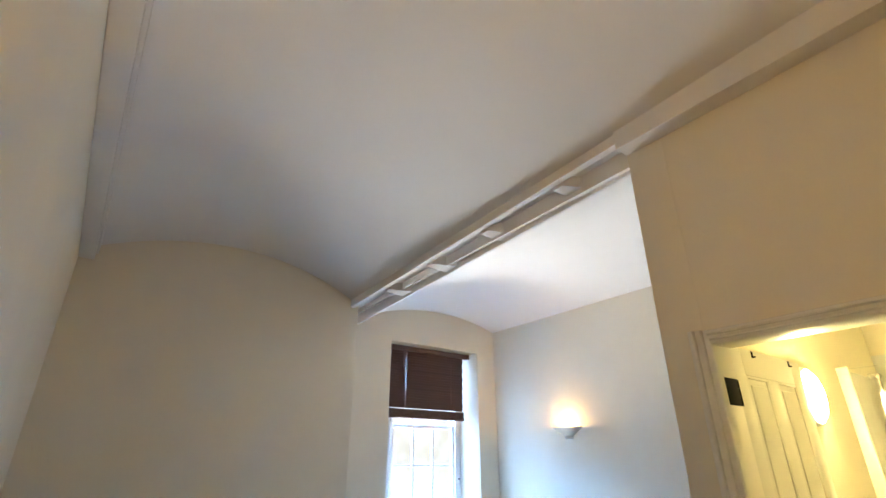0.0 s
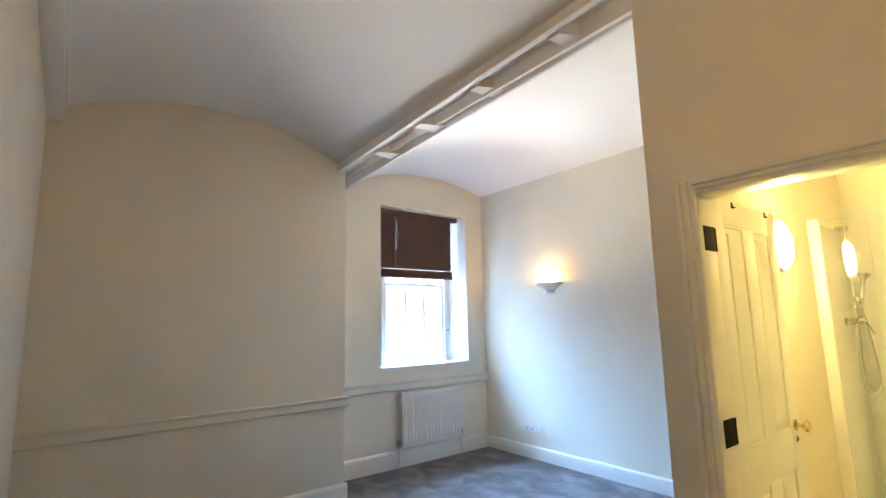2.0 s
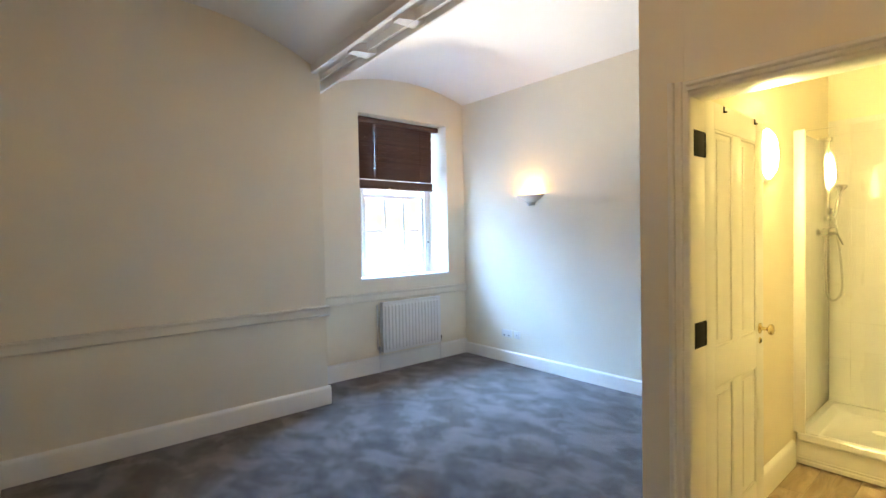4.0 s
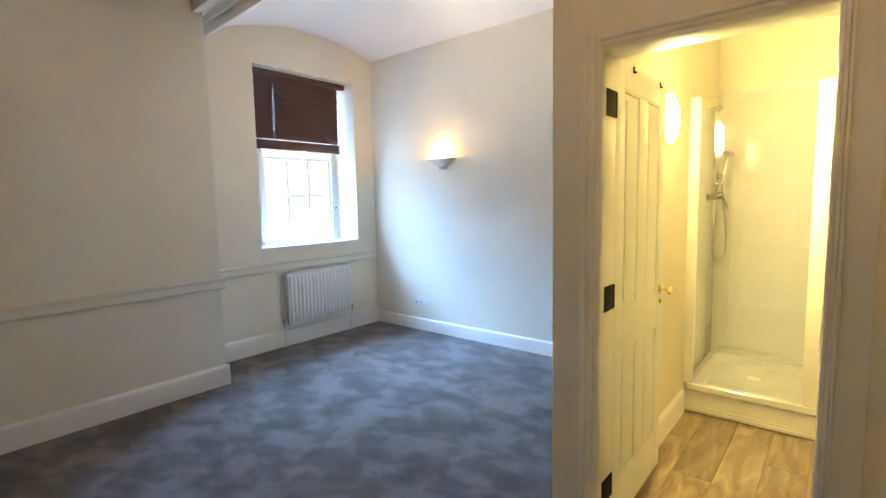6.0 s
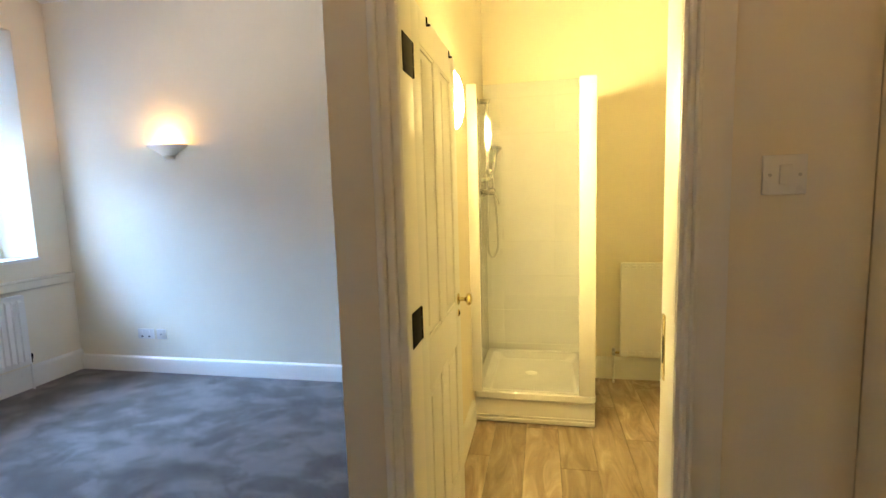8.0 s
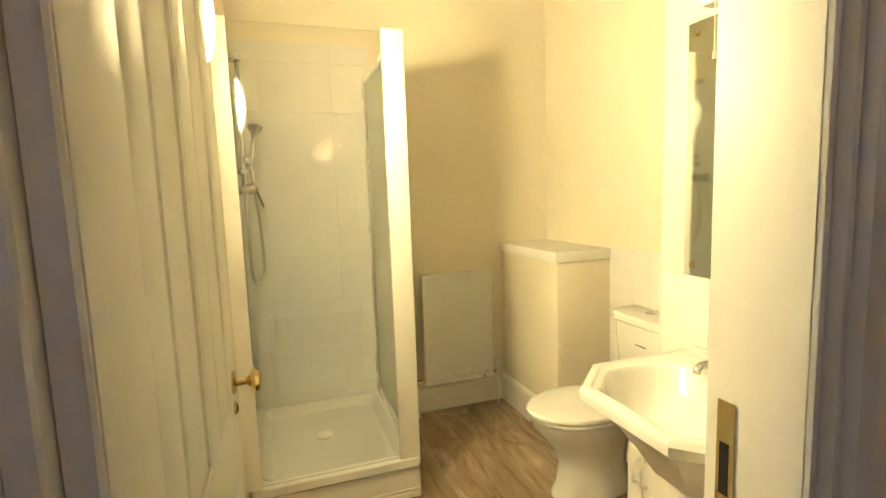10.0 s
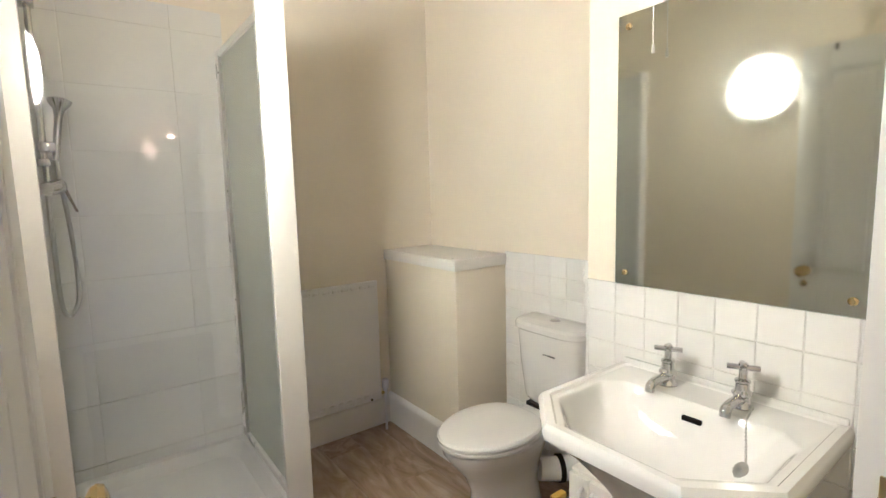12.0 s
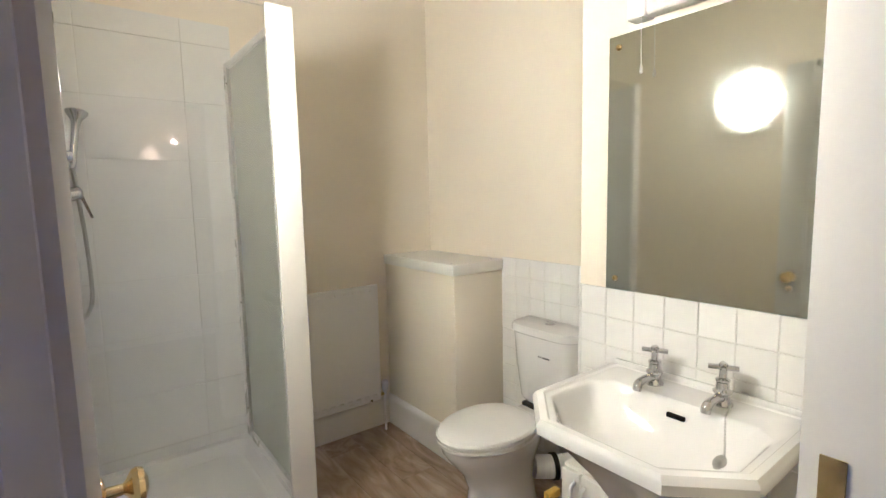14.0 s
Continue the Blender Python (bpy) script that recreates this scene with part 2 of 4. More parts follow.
def run(profile, a, b_, up=(0, 0, 1)):
    """Sweeps a profile of (out, up) points along the straight line a to b; 'out' is to the left of the way from a to b."""
    a, e, u = Vector(a), Vector(b_), Vector(up)
    out = u.cross((e - a).normalized())
    b = bmesh.new()
    r0 = [b.verts.new(a + out * o + u * h) for o, h in profile]
    r1 = [b.verts.new(e + out * o + u * h) for o, h in profile]
    n = len(profile)
    for i in range(n):
        b.faces.new((r0[i], r0[(i + 1) % n], r1[(i + 1) % n], r1[i]))
    b.faces.new(r0)
    b.faces.new(r1)
    bmesh.ops.recalc_face_normals(b, faces=b.faces[:])
    return b


def loft(rings, cap0=True, cap1=True):
    """Skins rings of equally many points."""
    b = bmesh.new()
    vs = [[b.verts.new(p) for p in r] for r in rings]
    n = len(rings[0])
    for r, s in zip(vs, vs[1:]):
        for i in range(n):
            b.faces.new((r[i], r[(i + 1) % n], s[(i + 1) % n], s[i]))
    if cap0:
        b.faces.new(vs[0])
    if cap1:
        b.faces.new(vs[-1])
    bmesh.ops.recalc_face_normals(b, faces=b.faces[:])
    return b


def lathe(profile, origin, axis=(0, 0, 1), n=20):
    """Turns (radius, along) points about an axis."""
    q = Vector((0, 0, 1)).rotation_difference(Vector(axis))
    o = Vector(origin)
    rings = [[o + q @ Vector((max(r, 1e-4) * math.cos(2 * math.pi * i / n), max(r, 1e-4) * math.sin(2 * math.pi * i / n), h)) for i in range(n)] for r, h in profile]
    return loft(rings)


def tube(points, r, n=10, closed_caps=True):
    """A round tube along a polyline."""
    pts = [Vector(p) for p in points]
    rings = []
    for i, p in enumerate(pts):
        d = (pts[min(i + 1, len(pts) - 1)] - pts[max(i - 1, 0)]).normalized()
        s = d.cross(Vector((0.31, 0.17, 0.93))).normalized()
        t = d.cross(s)
        rings.append([p + (s * math.cos(2 * math.pi * k / n) + t * math.sin(2 * math.pi * k / n)) * r for k in range(n)])
    return loft(rings, closed_caps, closed_caps)


def smooth_path(points, steps=8):
    """A Catmull-Rom line through the points."""
    p = [Vector(q) for q in points]
    p = [p[0] * 2 - p[1]] + p + [p[-1] * 2 - p[-2]]
    out = []
    for i in range(1, len(p) - 2):
        for k in range(steps):
            t = k / steps
            out.append(0.5 * (2 * p[i] + (p[i + 1] - p[i - 1]) * t + (2 * p[i - 1] - 5 * p[i] + 4 * p[i + 1] - p[i + 2]) * t * t + (3 * p[i] - p[i - 1] - 3 * p[i + 1] + p[i + 2]) * t ** 3))
    return out + [p[-2]]


def mesh_of(name, bm, material, smooth=True):
    me = bpy.data.meshes.new(name)
    bm.normal_update()
    bm.to_mesh(me)
    bm.free()
    me.materials.append(material)
    if smooth:
        me.polygons.foreach_set("use_smooth", [True] * len(me.polygons))
        me.set_sharp_from_angle(angle=radians(32))
    return me


def part(name, bm, material, parent, label="", smooth=True):
    ob = new(name, mesh_of(name, bm, material, smooth))
    ob.parent = parent
    ob.matrix_parent_inverse = Matrix.Translation(-parent.location) if parent.data is None else Matrix()
    return tagged(ob, label)


def thing(name, loc, label, category, group=""):
    ob = new(name)
    ob.location = loc
    ob.empty_display_size = 0.1
    return tagged(ob, label, category, group)


def solid(name, bm, material, label, category, kind="", smooth=True, group=""):
    return tagged(new(name, mesh_of(name, bm, material, smooth)), label, category, group, kind)


def structure(name, bm, material, label, category):
    return solid(name, bm, material, label, category, "structure")


# ---- plan ----
WEST, DOORW, EAST = -0.165, 2.045, 4.259      # faces of the west wall, the bathroom wall and the sconce wall
PIER, NORTH = 4.246, 4.792                    # faces of the pier and the window wall
CORNER, BATHN = 1.285, 1.155                   # the partition between room and bathroom
BACK, FAR = 2.178, 4.60                       # bathroom, from the door wall to the shower's back wall
MIRY, WCY = -0.354, -0.80                    # mirror wall, wall behind the toilet
SOUTH, HIGH = -1.8, 3.45
D0, D1, DH = 0.39, 1.075, 2.02               # door opening

structure("wall_west", box(WEST - 0.2, WEST, SOUTH, PIER, 0, HIGH), CREAM, "plain cream painted plaster wall below the vault", "wall")
structure("wall_pier", box(WEST - 0.2, DOORW, PIER, 5.2, 0, HIGH, 0.006), CREAM, "cream painted plaster pier with dado rail and skirting", "wall")
# south wall is added out of view to close the room and hold its light
structure("wall_south_added", box(WEST - 0.2, 2.4, SOUTH - 0.2, SOUTH, 0, HIGH), CREAM, "unseen cream end wall added to close the room", "wall")
structure("wall_east", box(EAST, EAST + 0.15, CORNER, 5.2, 0, HIGH), CREAM, "cream painted wall with sconce lit by the window", "wall")

w = prism([(DOORW, NORTH), (2.742, NORTH), (2.838, 5.03), (2.838, 5.2), (DOORW, 5.2)], 0, HIGH)
join(w, prism([(3.978, NORTH), (EAST, NORTH), (EAST, 5.2), (3.882, 5.2), (3.882, 5.03)], 0, HIGH))
MID = [(2.742, NORTH), (3.978, NORTH), (3.882, 5.03), (3.882, 5.2), (2.838, 5.2), (2.838, 5.03)]
join(w, prism(MID, 0, 1.03))
join(w, prism(MID, 2.84, HIGH))
structure("wall_north", w, CREAM, "cream painted window wall with deep splayed reveal", "wall")

w = box(DOORW, BACK, D1 + 0.025, CORNER, 0, HIGH, 0.005)
box(DOORW, BACK, D0 - 0.025, D1 + 0.025, DH + 0.05, HIGH, bm=w)
join(w, prism([(DOORW, D0 - 0.025), (DOORW, 0.04), (DOORW + 0.007, 0.0), (DOORW + 0.028, -0.035), (DOORW + 0.06, -0.055), (DOORW + 0.1, -0.06), (BACK, -0.06), (BACK, D0 - 0.025)], 0, HIGH))
structure("wall_bathroom_door", w, CREAM, "cream painted wall round the bathroom doorway", "wall")
structure("wall_partition", box(BACK, FAR, BATHN, CORNER, 0, HIGH), CREAM, "cream painted partition behind the open door", "wall")
shower_wall = structure("wall_shower", box(FAR, FAR + 0.15, -0.95, CORNER, 0, HIGH), CREAM, "cream painted bathroom end wall", "wall")
wc_wall = structure("wall_recess", box(3.06, FAR, WCY - 0.15, WCY, 0, HIGH), CREAM, "cream painted recess wall behind the toilet", "wall")
basin_wall = structure("wall_mirror", box(BACK - 0.06, 3.06, WCY - 0.15, MIRY, 0, HIGH, 0.004), CREAM, "cream painted wall carrying mirror and basin", "wall")
structure("wall_corridor", box(BACK - 0.07, BACK - 0.005, SOUTH, -0.06, 0, HIGH), WOODW, "white painted boarding beside the rounded wall end", "wall")


def arc(x0, z0, xm, zm, x1, z1, n=28):
    """Points of the circle through three points."""
    a, b, c = Vector((x0, z0)), Vector((xm, zm)), Vector((x1, z1))
    d = 2 * (a.x * (b.y - c.y) + b.x * (c.y - a.y) + c.x * (a.y - b.y))
    cx = (a.length_squared * (b.y - c.y) + b.length_squared * (c.y - a.y) + c.length_squared * (a.y - b.y)) / d
    cz = (a.length_squared * (c.x - b.x) + b.length_squared * (a.x - c.x) + c.length_squared * (b.x - a.x)) / d
    r = (a - Vector((cx, cz))).length
    t0, t1 = math.atan2(z0 - cz, x0 - cx), math.atan2(z1 - cz, x1 - cx)
    return [(cx + r * math.cos(t0 + (t1 - t0) * i / n), cz + r * math.sin(t0 + (t1 - t0) * i / n)) for i in range(n + 1)]


def rise(y):
    """The middle beam climbs a little towards the south."""
    return 0.045 * (PIER - max(y, 0.0))


def vault(ends, mid, y0, y1, west=0.0, east=0.0):
    """A barrel vault over (x, z) springings; west and east say how far each follows the middle beam's climb."""
    (x0, z0), (x1, z1) = ends
    rings = []
    for i in range(9):
        y = y0 + (y1 - y0) * i / 8
        prof = arc(x0, z0 + west * rise(y), *mid, x1, z1 + east * rise(y))
        rings.append([(x, y, z) for x, z in prof + [(x1, HIGH + 0.1), (x0, HIGH + 0.1)]])
    return loft(rings)


def climb(bm):
    bmesh.ops.bisect_plane(bm, geom=bm.verts[:] + bm.edges[:] + bm.faces[:], plane_co=(0, 0, 0), plane_no=(0, 1, 0))
    for v in bm.verts:
        v.co.z += rise(v.co.y)
    return bm


structure("ceiling_vault_west", vault(((WEST, 3.0), (2.04, 2.975)), (0.95, 3.275), SOUTH, PIER + 0.002, east=1.0), CEIL, "white painted shallow barrel vault ceiling", "ceiling")
structure("ceiling_vault_east", vault(((2.10, 2.94), (EAST + 0.01, 3.135)), (3.35, 3.265), CORNER - 0.002, NORTH + 0.002, west=0.5), CEIL, "white painted shallow barrel vault over the window bay", "ceiling")
structure("ceiling_bathroom", box(2.0, FAR, -0.95, CORNER - 0.004, 3.12, 3.3), CEIL, "plain white bathroom ceiling", "ceiling")

# iron beams at the springings
b = box(WEST, -0.07, SOUTH, PIER, 2.935, 3.2, 0.008)
box(-0.07, -0.055, SOUTH, PIER, 2.985, 3.1, 0.004, bm=b)
structure("beam_west", b, CEIL, "white painted boxed beam along the west wall", "beam")
b = box(1.962, 2.008, CORNER + 0.003, PIER + 0.2, 2.945, 3.06, 0.004)   # west flange under the vault
box(2.008, 2.188, CORNER + 0.003, NORTH, 2.985, 3.10, bm=b)            # soffit of the recesses
box(2.168, 2.193, CORNER, NORTH, 2.885, 3.05, 0.004, bm=b)             # flange on the east side
beam = structure("beam_middle", climb(b), CEIL, "white painted riveted beam with stiffener blocks", "beam")
for yc in (3.62, 2.99, 2.35, 1.70):
    q = loft([[(2.006, yc - 0.02, 2.925), (2.169, yc - 0.12, 2.905), (2.169, yc - 0.12, 2.99), (2.006, yc - 0.02, 2.99)],
              [(2.006, yc + 0.05, 2.925), (2.169, yc + 0.02, 2.905), (2.169, yc + 0.02, 2.99), (2.006, yc + 0.05, 2.99)]])
    part("stiffener_block", climb(q), CEIL, beam)
structure("trim_cornice", box(1.95, DOORW, SOUTH, CORNER, 3.035, 3.22, 0.004), CEIL, "white painted boxed cornice above the doorway wall", "cornice")

# floors
b = box(WEST, 2.11, SOUTH, PIER, -0.06, 0)
box(2.11, EAST, CORNER, NORTH, -0.06, 0, bm=b)
box(DOORW, 2.11, PIER, NORTH, -0.06, 0, bm=b)
structure("floor_carpet", b, CARPET, "grey-brown cut pile carpet with brushed patches", "carpet")
bath_floor = structure("floor_bathroom", box(2.11, FAR, WCY, BATHN, -0.06, -0.006), DARK, "grey-brown oak plank floor", "floor")
structure("threshold", box(2.095, 2.14, D0, D1, -0.004, 0.007, 0.003), BRASS, "thin brass strip between carpet and planks", "threshold")

SKIRT = [(0, 0), (0.022, 0), (0.022, 0.135), (0.019, 0.15), (0.012, 0.158), (0.004, 0.165), (0, 0.165)]


def skirting(name, a, e, h=0.165):
    k = h / 0.165
    prof = [(o, z * k) for o, z in SKIRT]
    structure(name, run(prof, a, e), GLOSS, "white gloss painted skirting board", "baseboard")


skirting("baseboard_pier", (DOORW + 0.022, PIER, 0), (WEST, PIER, 0))
skirting("baseboard_pier_return", (DOORW, NORTH, 0), (DOORW, PIER, 0))
skirting("baseboard_west", (WEST, PIER, 0), (WEST, SOUTH, 0))
skirting("baseboard_north", (EAST, NORTH, 0), (DOORW + 0.022, NORTH, 0), 0.18)
skirting("baseboard_east", (EAST, CORNER, 0), (EAST, NORTH - 0.022, 0), 0.135)
skirting("baseboard_partition", (DOORW, CORNER, 0), (EAST - 0.022, CORNER, 0), 0.135)
skirting("baseboard_bathroom_north", (3.70, BATHN, 0), (BACK, BATHN, 0), 0.16)
skirting("baseboard_bathroom_far", (FAR, -0.44, 0), (FAR, 0.39, 0), 0.17)
skirting("baseboard_door_wall", (DOORW, 0.03, 0), (DOORW, 0.272, 0), 0.16)

RAIL = [(0, 0), (0.018, 0.004), (0.026, 0.016), (0.026, 0.07), (0.034, 0.078), (0.034, 0.09), (0, 0.094)]
structure("trim_dado_rail_pier", run(RAIL, (DOORW + 0.03, PIER, 0.797), (WEST, PIER, 0.797)), WOODW, "cream painted dado rail across the pier", "dado rail")
structure("trim_dado_rail_return", run(RAIL, (DOORW, NORTH, 0.797), (DOORW, PIER, 0.797)), WOODW, "cream painted dado rail on the pier side", "dado rail")
structure("trim_dado_rail_window", run(RAIL, (EAST, NORTH, 0.79), (DOORW + 0.034, NORTH, 0.79)), WOODW, "cream painted dado rail below the window", "dado rail")

# ---- bathroom doorway ----
b = box(DOORW - 0.004, BACK, D1, D1 + 0.03, 0, DH + 0.03, 0.003)
box(DOORW - 0.004, BACK, D0 - 0.03, D0, 0, DH + 0.03, 0.003, bm=b)
box(DOORW - 0.004, BACK, D0, D1, DH, DH + 0.045, 0.003, bm=b)
frame_ob = structure("door_frame", b, GLOSS, "white painted lining of the bathroom doorway", "door frame")
# reeded architrave
REED = [(0, 0), (0.007, 0), (0.010, 0.003), (0.010, 0.022), (0.007, 0.024), (0.023, 0.025), (0.026, 0.028), (0.026, 0.046), (0.022, 0.049), (0.037, 0.050), (0.041, 0.054), (0.041, 0.068), (0.036, 0.072), (0.0, 0.072)]


def reeded(a, e, side):
    """An upright or level moulding on the door wall; side is the way in which the width runs."""
    a, e, s = Vector(a), Vector(e), Vector(side)
    rings = [[p + Vector((-o, 0, 0)) + s * wd for o, wd in REED] for p in (a, e)]
    return loft(rings)


part("architrave", reeded((DOORW, D1 + 0.002, 0), (DOORW, D1 + 0.002, DH + 0.06), (0, 1, 0)), GLOSS, frame_ob)
b = reeded((DOORW, D0 - 0.002, 0), (DOORW, D0 - 0.002, DH + 0.06), (0, -0.52, 0))
box(DOORW - 0.012, DOORW, 0.276, D0 - 0.039, 0, DH + 0.06, 0.003, bm=b)
part("architrave", b, GLOSS, frame_ob)
part("architrave", reeded((DOORW, D0 - 0.002, DH + 0.002), (DOORW, D1 + 0.002, DH + 0.002), (0, 0, 0.68)), GLOSS, frame_ob)
part("strike_plate", box(2.13, 2.157, D0, D0 + 0.003, 0.94, 1.12, 0.001), BRASS, frame_ob, "brass strike plate")
part("strike_keep", box(2.137, 2.151, D0 + 0.003, D0 + 0.004, 0.985, 1.06), DARK, frame_ob)


def panel_door(name, x0, x1, yf, thick, z0, z1, hinge_z):
    """A four-panel door standing open, its face turned to -y."""
    yb = yf + thick
    door = tagged(new(name), "white four-panel door standing open, brass knob", "door", kind="structure")
    door.location = (x0, yf, z0)
    st, mid = 0.105, 0.10
    xm = (x0 + x1) / 2
    rails = [(z0, z0 + 0.21), (z0 + 0.80, z0 + 0.97), (z1 - 0.115, z1)]
    b = bmesh.new()
    for a, e in ((x0, x0 + st), (x1 - st, x1)):
        box(a, e, yf, yb, z0, z1, 0.0025, bm=b)
    for a, e in rails:
        box(x0 + st, x1 - st, yf, yb, a, e, 0.0025, bm=b)
    for a, e in ((rails[0][1], rails[1][0]), (rails[1][1], rails[2][0])):
        box(xm - mid / 2, xm + mid / 2, yf, yb, a, e, 0.0025, bm=b)
    part("leaf", b, DOORP, door)
    for xa, xe in ((x0 + st, xm - mid / 2), (xm + mid / 2, x1 - st)):
        for za, ze in ((rails[0][1], rails[1][0]), (rails[1][1], rails[2][0])):
            b = box(xa, xe, yf + 0.007, yb - 0.007, za, ze)
            g = 0.035
            box(xa + g, xe - g, yf + 0.003, yb - 0.003, za + g, ze - g, 0.0045, 1, bm=b)
            for q in (yf + 0.001, yb - 0.012):     # bead round the panel
                for c in ((xa, xa + 0.012, za, ze), (xe - 0.012, xe, za, ze), (xa, xe, za, za + 0.012), (xa, xe, ze - 0.012, ze)):
                    box(c[0], c[1], q, q + 0.011, c[2], c[3], 0.003, bm=b)
            part("door_panel", b, DOORP, door)
    kx, kz = x1 - 0.058, z0 + 0.985
    for y, s in ((yf, -1), (yb, 1)):
        knob = part("door_knob", lathe([(0.027, 0), (0.027, 0.004), (0.020, 0.007), (0.010, 0.009), (0.0085, 0.03), (0.012, 0.034), (0.025, 0.042), (0.028, 0.050), (0.024, 0.058), (0.010, 0.063), (0, 0.064)], (kx, y, kz), (0, s, 0)), BRASS, door, "polished brass knob")
        part("keyhole_plate", lathe([(0.016, 0), (0.016, 0.003), (0.012, 0.006), (0, 0.006)], (kx, y, kz - 0.062), (0, s, 0), 16), BRASS, door, "brass keyhole plate")
        part("keyhole", box(kx - 0.003, kx + 0.003, min(y + s * 0.006, y + s * 0.008), max(y + s * 0.006, y + s * 0.008), kz - 0.07, kz - 0.055), DARK, door)
    for hz in hinge_z:
        h = box(x0 - 0.003, x0, yf + 0.001, yb - 0.001, hz - 0.052, hz + 0.052, 0.0008)
        box(BACK - 0.105, BACK - 0.001, D1 - 0.002, D1 + 0.001, hz - 0.052, hz + 0.052, 0.0008, bm=h)
        for k in range(3):
            za = hz - 0.05 + k * 0.034
            join(h, lathe([(0.006, 0), (0.006, 0.031)], (x0 - 0.004, yf - 0.004, za), (0, 0, 1), 10))
        part("hinge", h, BLACK, door, "black steel butt hinge")
    for hx in (x0 + 0.21, x1 - 0.13):
        h = box(hx - 0.006, hx + 0.006, yf - 0.004, yf, z1 - 0.032, z1 - 0.004, 0.0015)
        box(hx - 0.005, hx + 0.005, yf - 0.014, yf - 0.003, z1 - 0.032, z1 - 0.026, 0.0015, bm=h)
        part("coat_hook", h, BLACK, door, "small black over-door hook")
    return door


panel_door("door_1", 2.182, 2.908, 1.080, 0.037, 0.012, 2.04, (1.845, 1.072, 0.25))

# light switch beside the doorway
sw = thing("light_switch", (DOORW, 0.163, 1.48), "white plastic square rocker light switch on cream wall", "light switch")
part("face_plate", box(DOORW - 0.009, DOORW, 0.118, 0.210, 1.435, 1.526, 0.003), PLASTIC, sw)
part("rocker", box(DOORW - 0.014, DOORW - 0.008, 0.150, 0.176, 1.458, 1.503, 0.002), PLASTIC, sw)
for y in (0.133, 0.195):
    part("screw", lathe([(0.004, 0), (0.004, 0.001), (0, 0.0015)], (DOORW - 0.009, y, 1.480), (-1, 0, 0), 10), STEEL, sw)

# ---- window ----
win = tagged(new("window_1"), "white painted sash window, bright daylight outside", "window", kind="structure")
win.location = (3.385, 5.03, 1.03)
fx0, fx1 = 2.838, 3.882
gx0, gx1 = 2.957, 3.763
b = box(fx0, gx0 - 0.045, 5.03, 5.15, 1.03, 2.84, 0.004)
box(gx1 + 0.045, fx1, 5.03, 5.15, 1.03, 2.84, 0.004, bm=b)
box(gx0 - 0.045, gx1 + 0.045, 5.03, 5.15, 2.76, 2.84, 0.004, bm=b)
box(gx0 - 0.06, gx0 - 0.03, 5.018, 5.035, 1.06, 2.8, 0.004, bm=b)
box(gx1 + 0.03, gx1 + 0.06, 5.018, 5.035, 1.06, 2.8, 0.004, bm=b)
part("window_frame", b, WINDOWW, win)
part("window_sill", prism([(2.727, NORTH - 0.018), (3.992, NORTH - 0.018), (3.992, NORTH), (3.962, NORTH + 0.03), (3.877, 5.06), (2.842, 5.06), (2.752, NORTH + 0.03), (2.727, NORTH)], 1.022, 1.047, 0.005), WINDOWW, win)


def sash(y0, y1, z0, z1, bottom, top, bars_z):
    b = box(gx0 - 0.045, gx0, y0, y1, z0, z1, 0.003)
    box(gx1, gx1 + 0.045, y0, y1, z0, z1, 0.003, bm=b)
    box(gx0, gx1, y0, y1, z0, z0 + bottom, 0.003, bm=b)
    box(gx0, gx1, y0, y1, z1 - top, z1, 0.003, bm=b)
    s = part("sash", b, WINDOWW, win)
    wd = (gx1 - gx0) / 3
    for i in (1, 2):
        part("glazing_bar", box(gx0 + wd * i - 0.011, gx0 + wd * i + 0.011, y0 + 0.004, y1 - 0.004, z0 + bottom, z1 - top, 0.004), WINDOWW, s)
    for z in bars_z:
        part("glazing_bar", box(gx0, gx1, y0 + 0.006, y1 - 0.006, z - 0.010, z + 0.010, 0.004), WINDOWW, s)
    zs = [z0 + bottom, *bars_z, z1 - top]
    for i in range(3):
        for a, e in zip(zs, zs[1:]):
            p = part("pane", box(gx0 + wd * i, gx0 + wd * (i + 1), (y0 + y1) / 2 - 0.002, (y0 + y1) / 2 + 0.002, a, e), PANE, s)
            p.visible_shadow = False
    return s


low = sash(5.045, 5.085, 1.06, 1.985, 0.105, 0.035, (1.565,))
up = sash(5.09, 5.13, 1.965, 2.79, 0.035, 0.05, (2.37,))
for x in (gx0 + 0.2, gx1 - 0.2):
    part("sash_lift", tube(smooth_path([(x - 0.02, 5.043, 1.15), (x - 0.012, 5.028, 1.152), (x + 0.012, 5.028, 1.152), (x + 0.02, 5.043, 1.15)], 4), 0.004, 8), STEEL, low)
part("sash_stop", lathe([(0.008, 0), (0.008, 0.012), (0, 0.014)], (gx1 + 0.085, 5.03, 1.42), (0, -1, 0), 10), BLACK, win)

# roller-down slatted blind
bl = thing("window_blind", (3.37, 4.93, 2.05), "dark brown wooden blind half lowered in the window", "blind")
part("head_rail", box(2.807, 3.937, 4.895, 4.955, 2.775, 2.83, 0.004), BLINDM, bl)
def slat_piece(xa, xe, za=-0.018, ze=0.018):
    """A stretch of one slat, leaning a little."""
    lean = lambda z: -0.004 + z * 0.22
    return loft([[(x, lean(za) - 0.004, za), (x, lean(ze) - 0.004, ze), (x, lean(ze) + 0.004, ze), (x, lean(za) + 0.004, za)] for x in (xa, xe)])


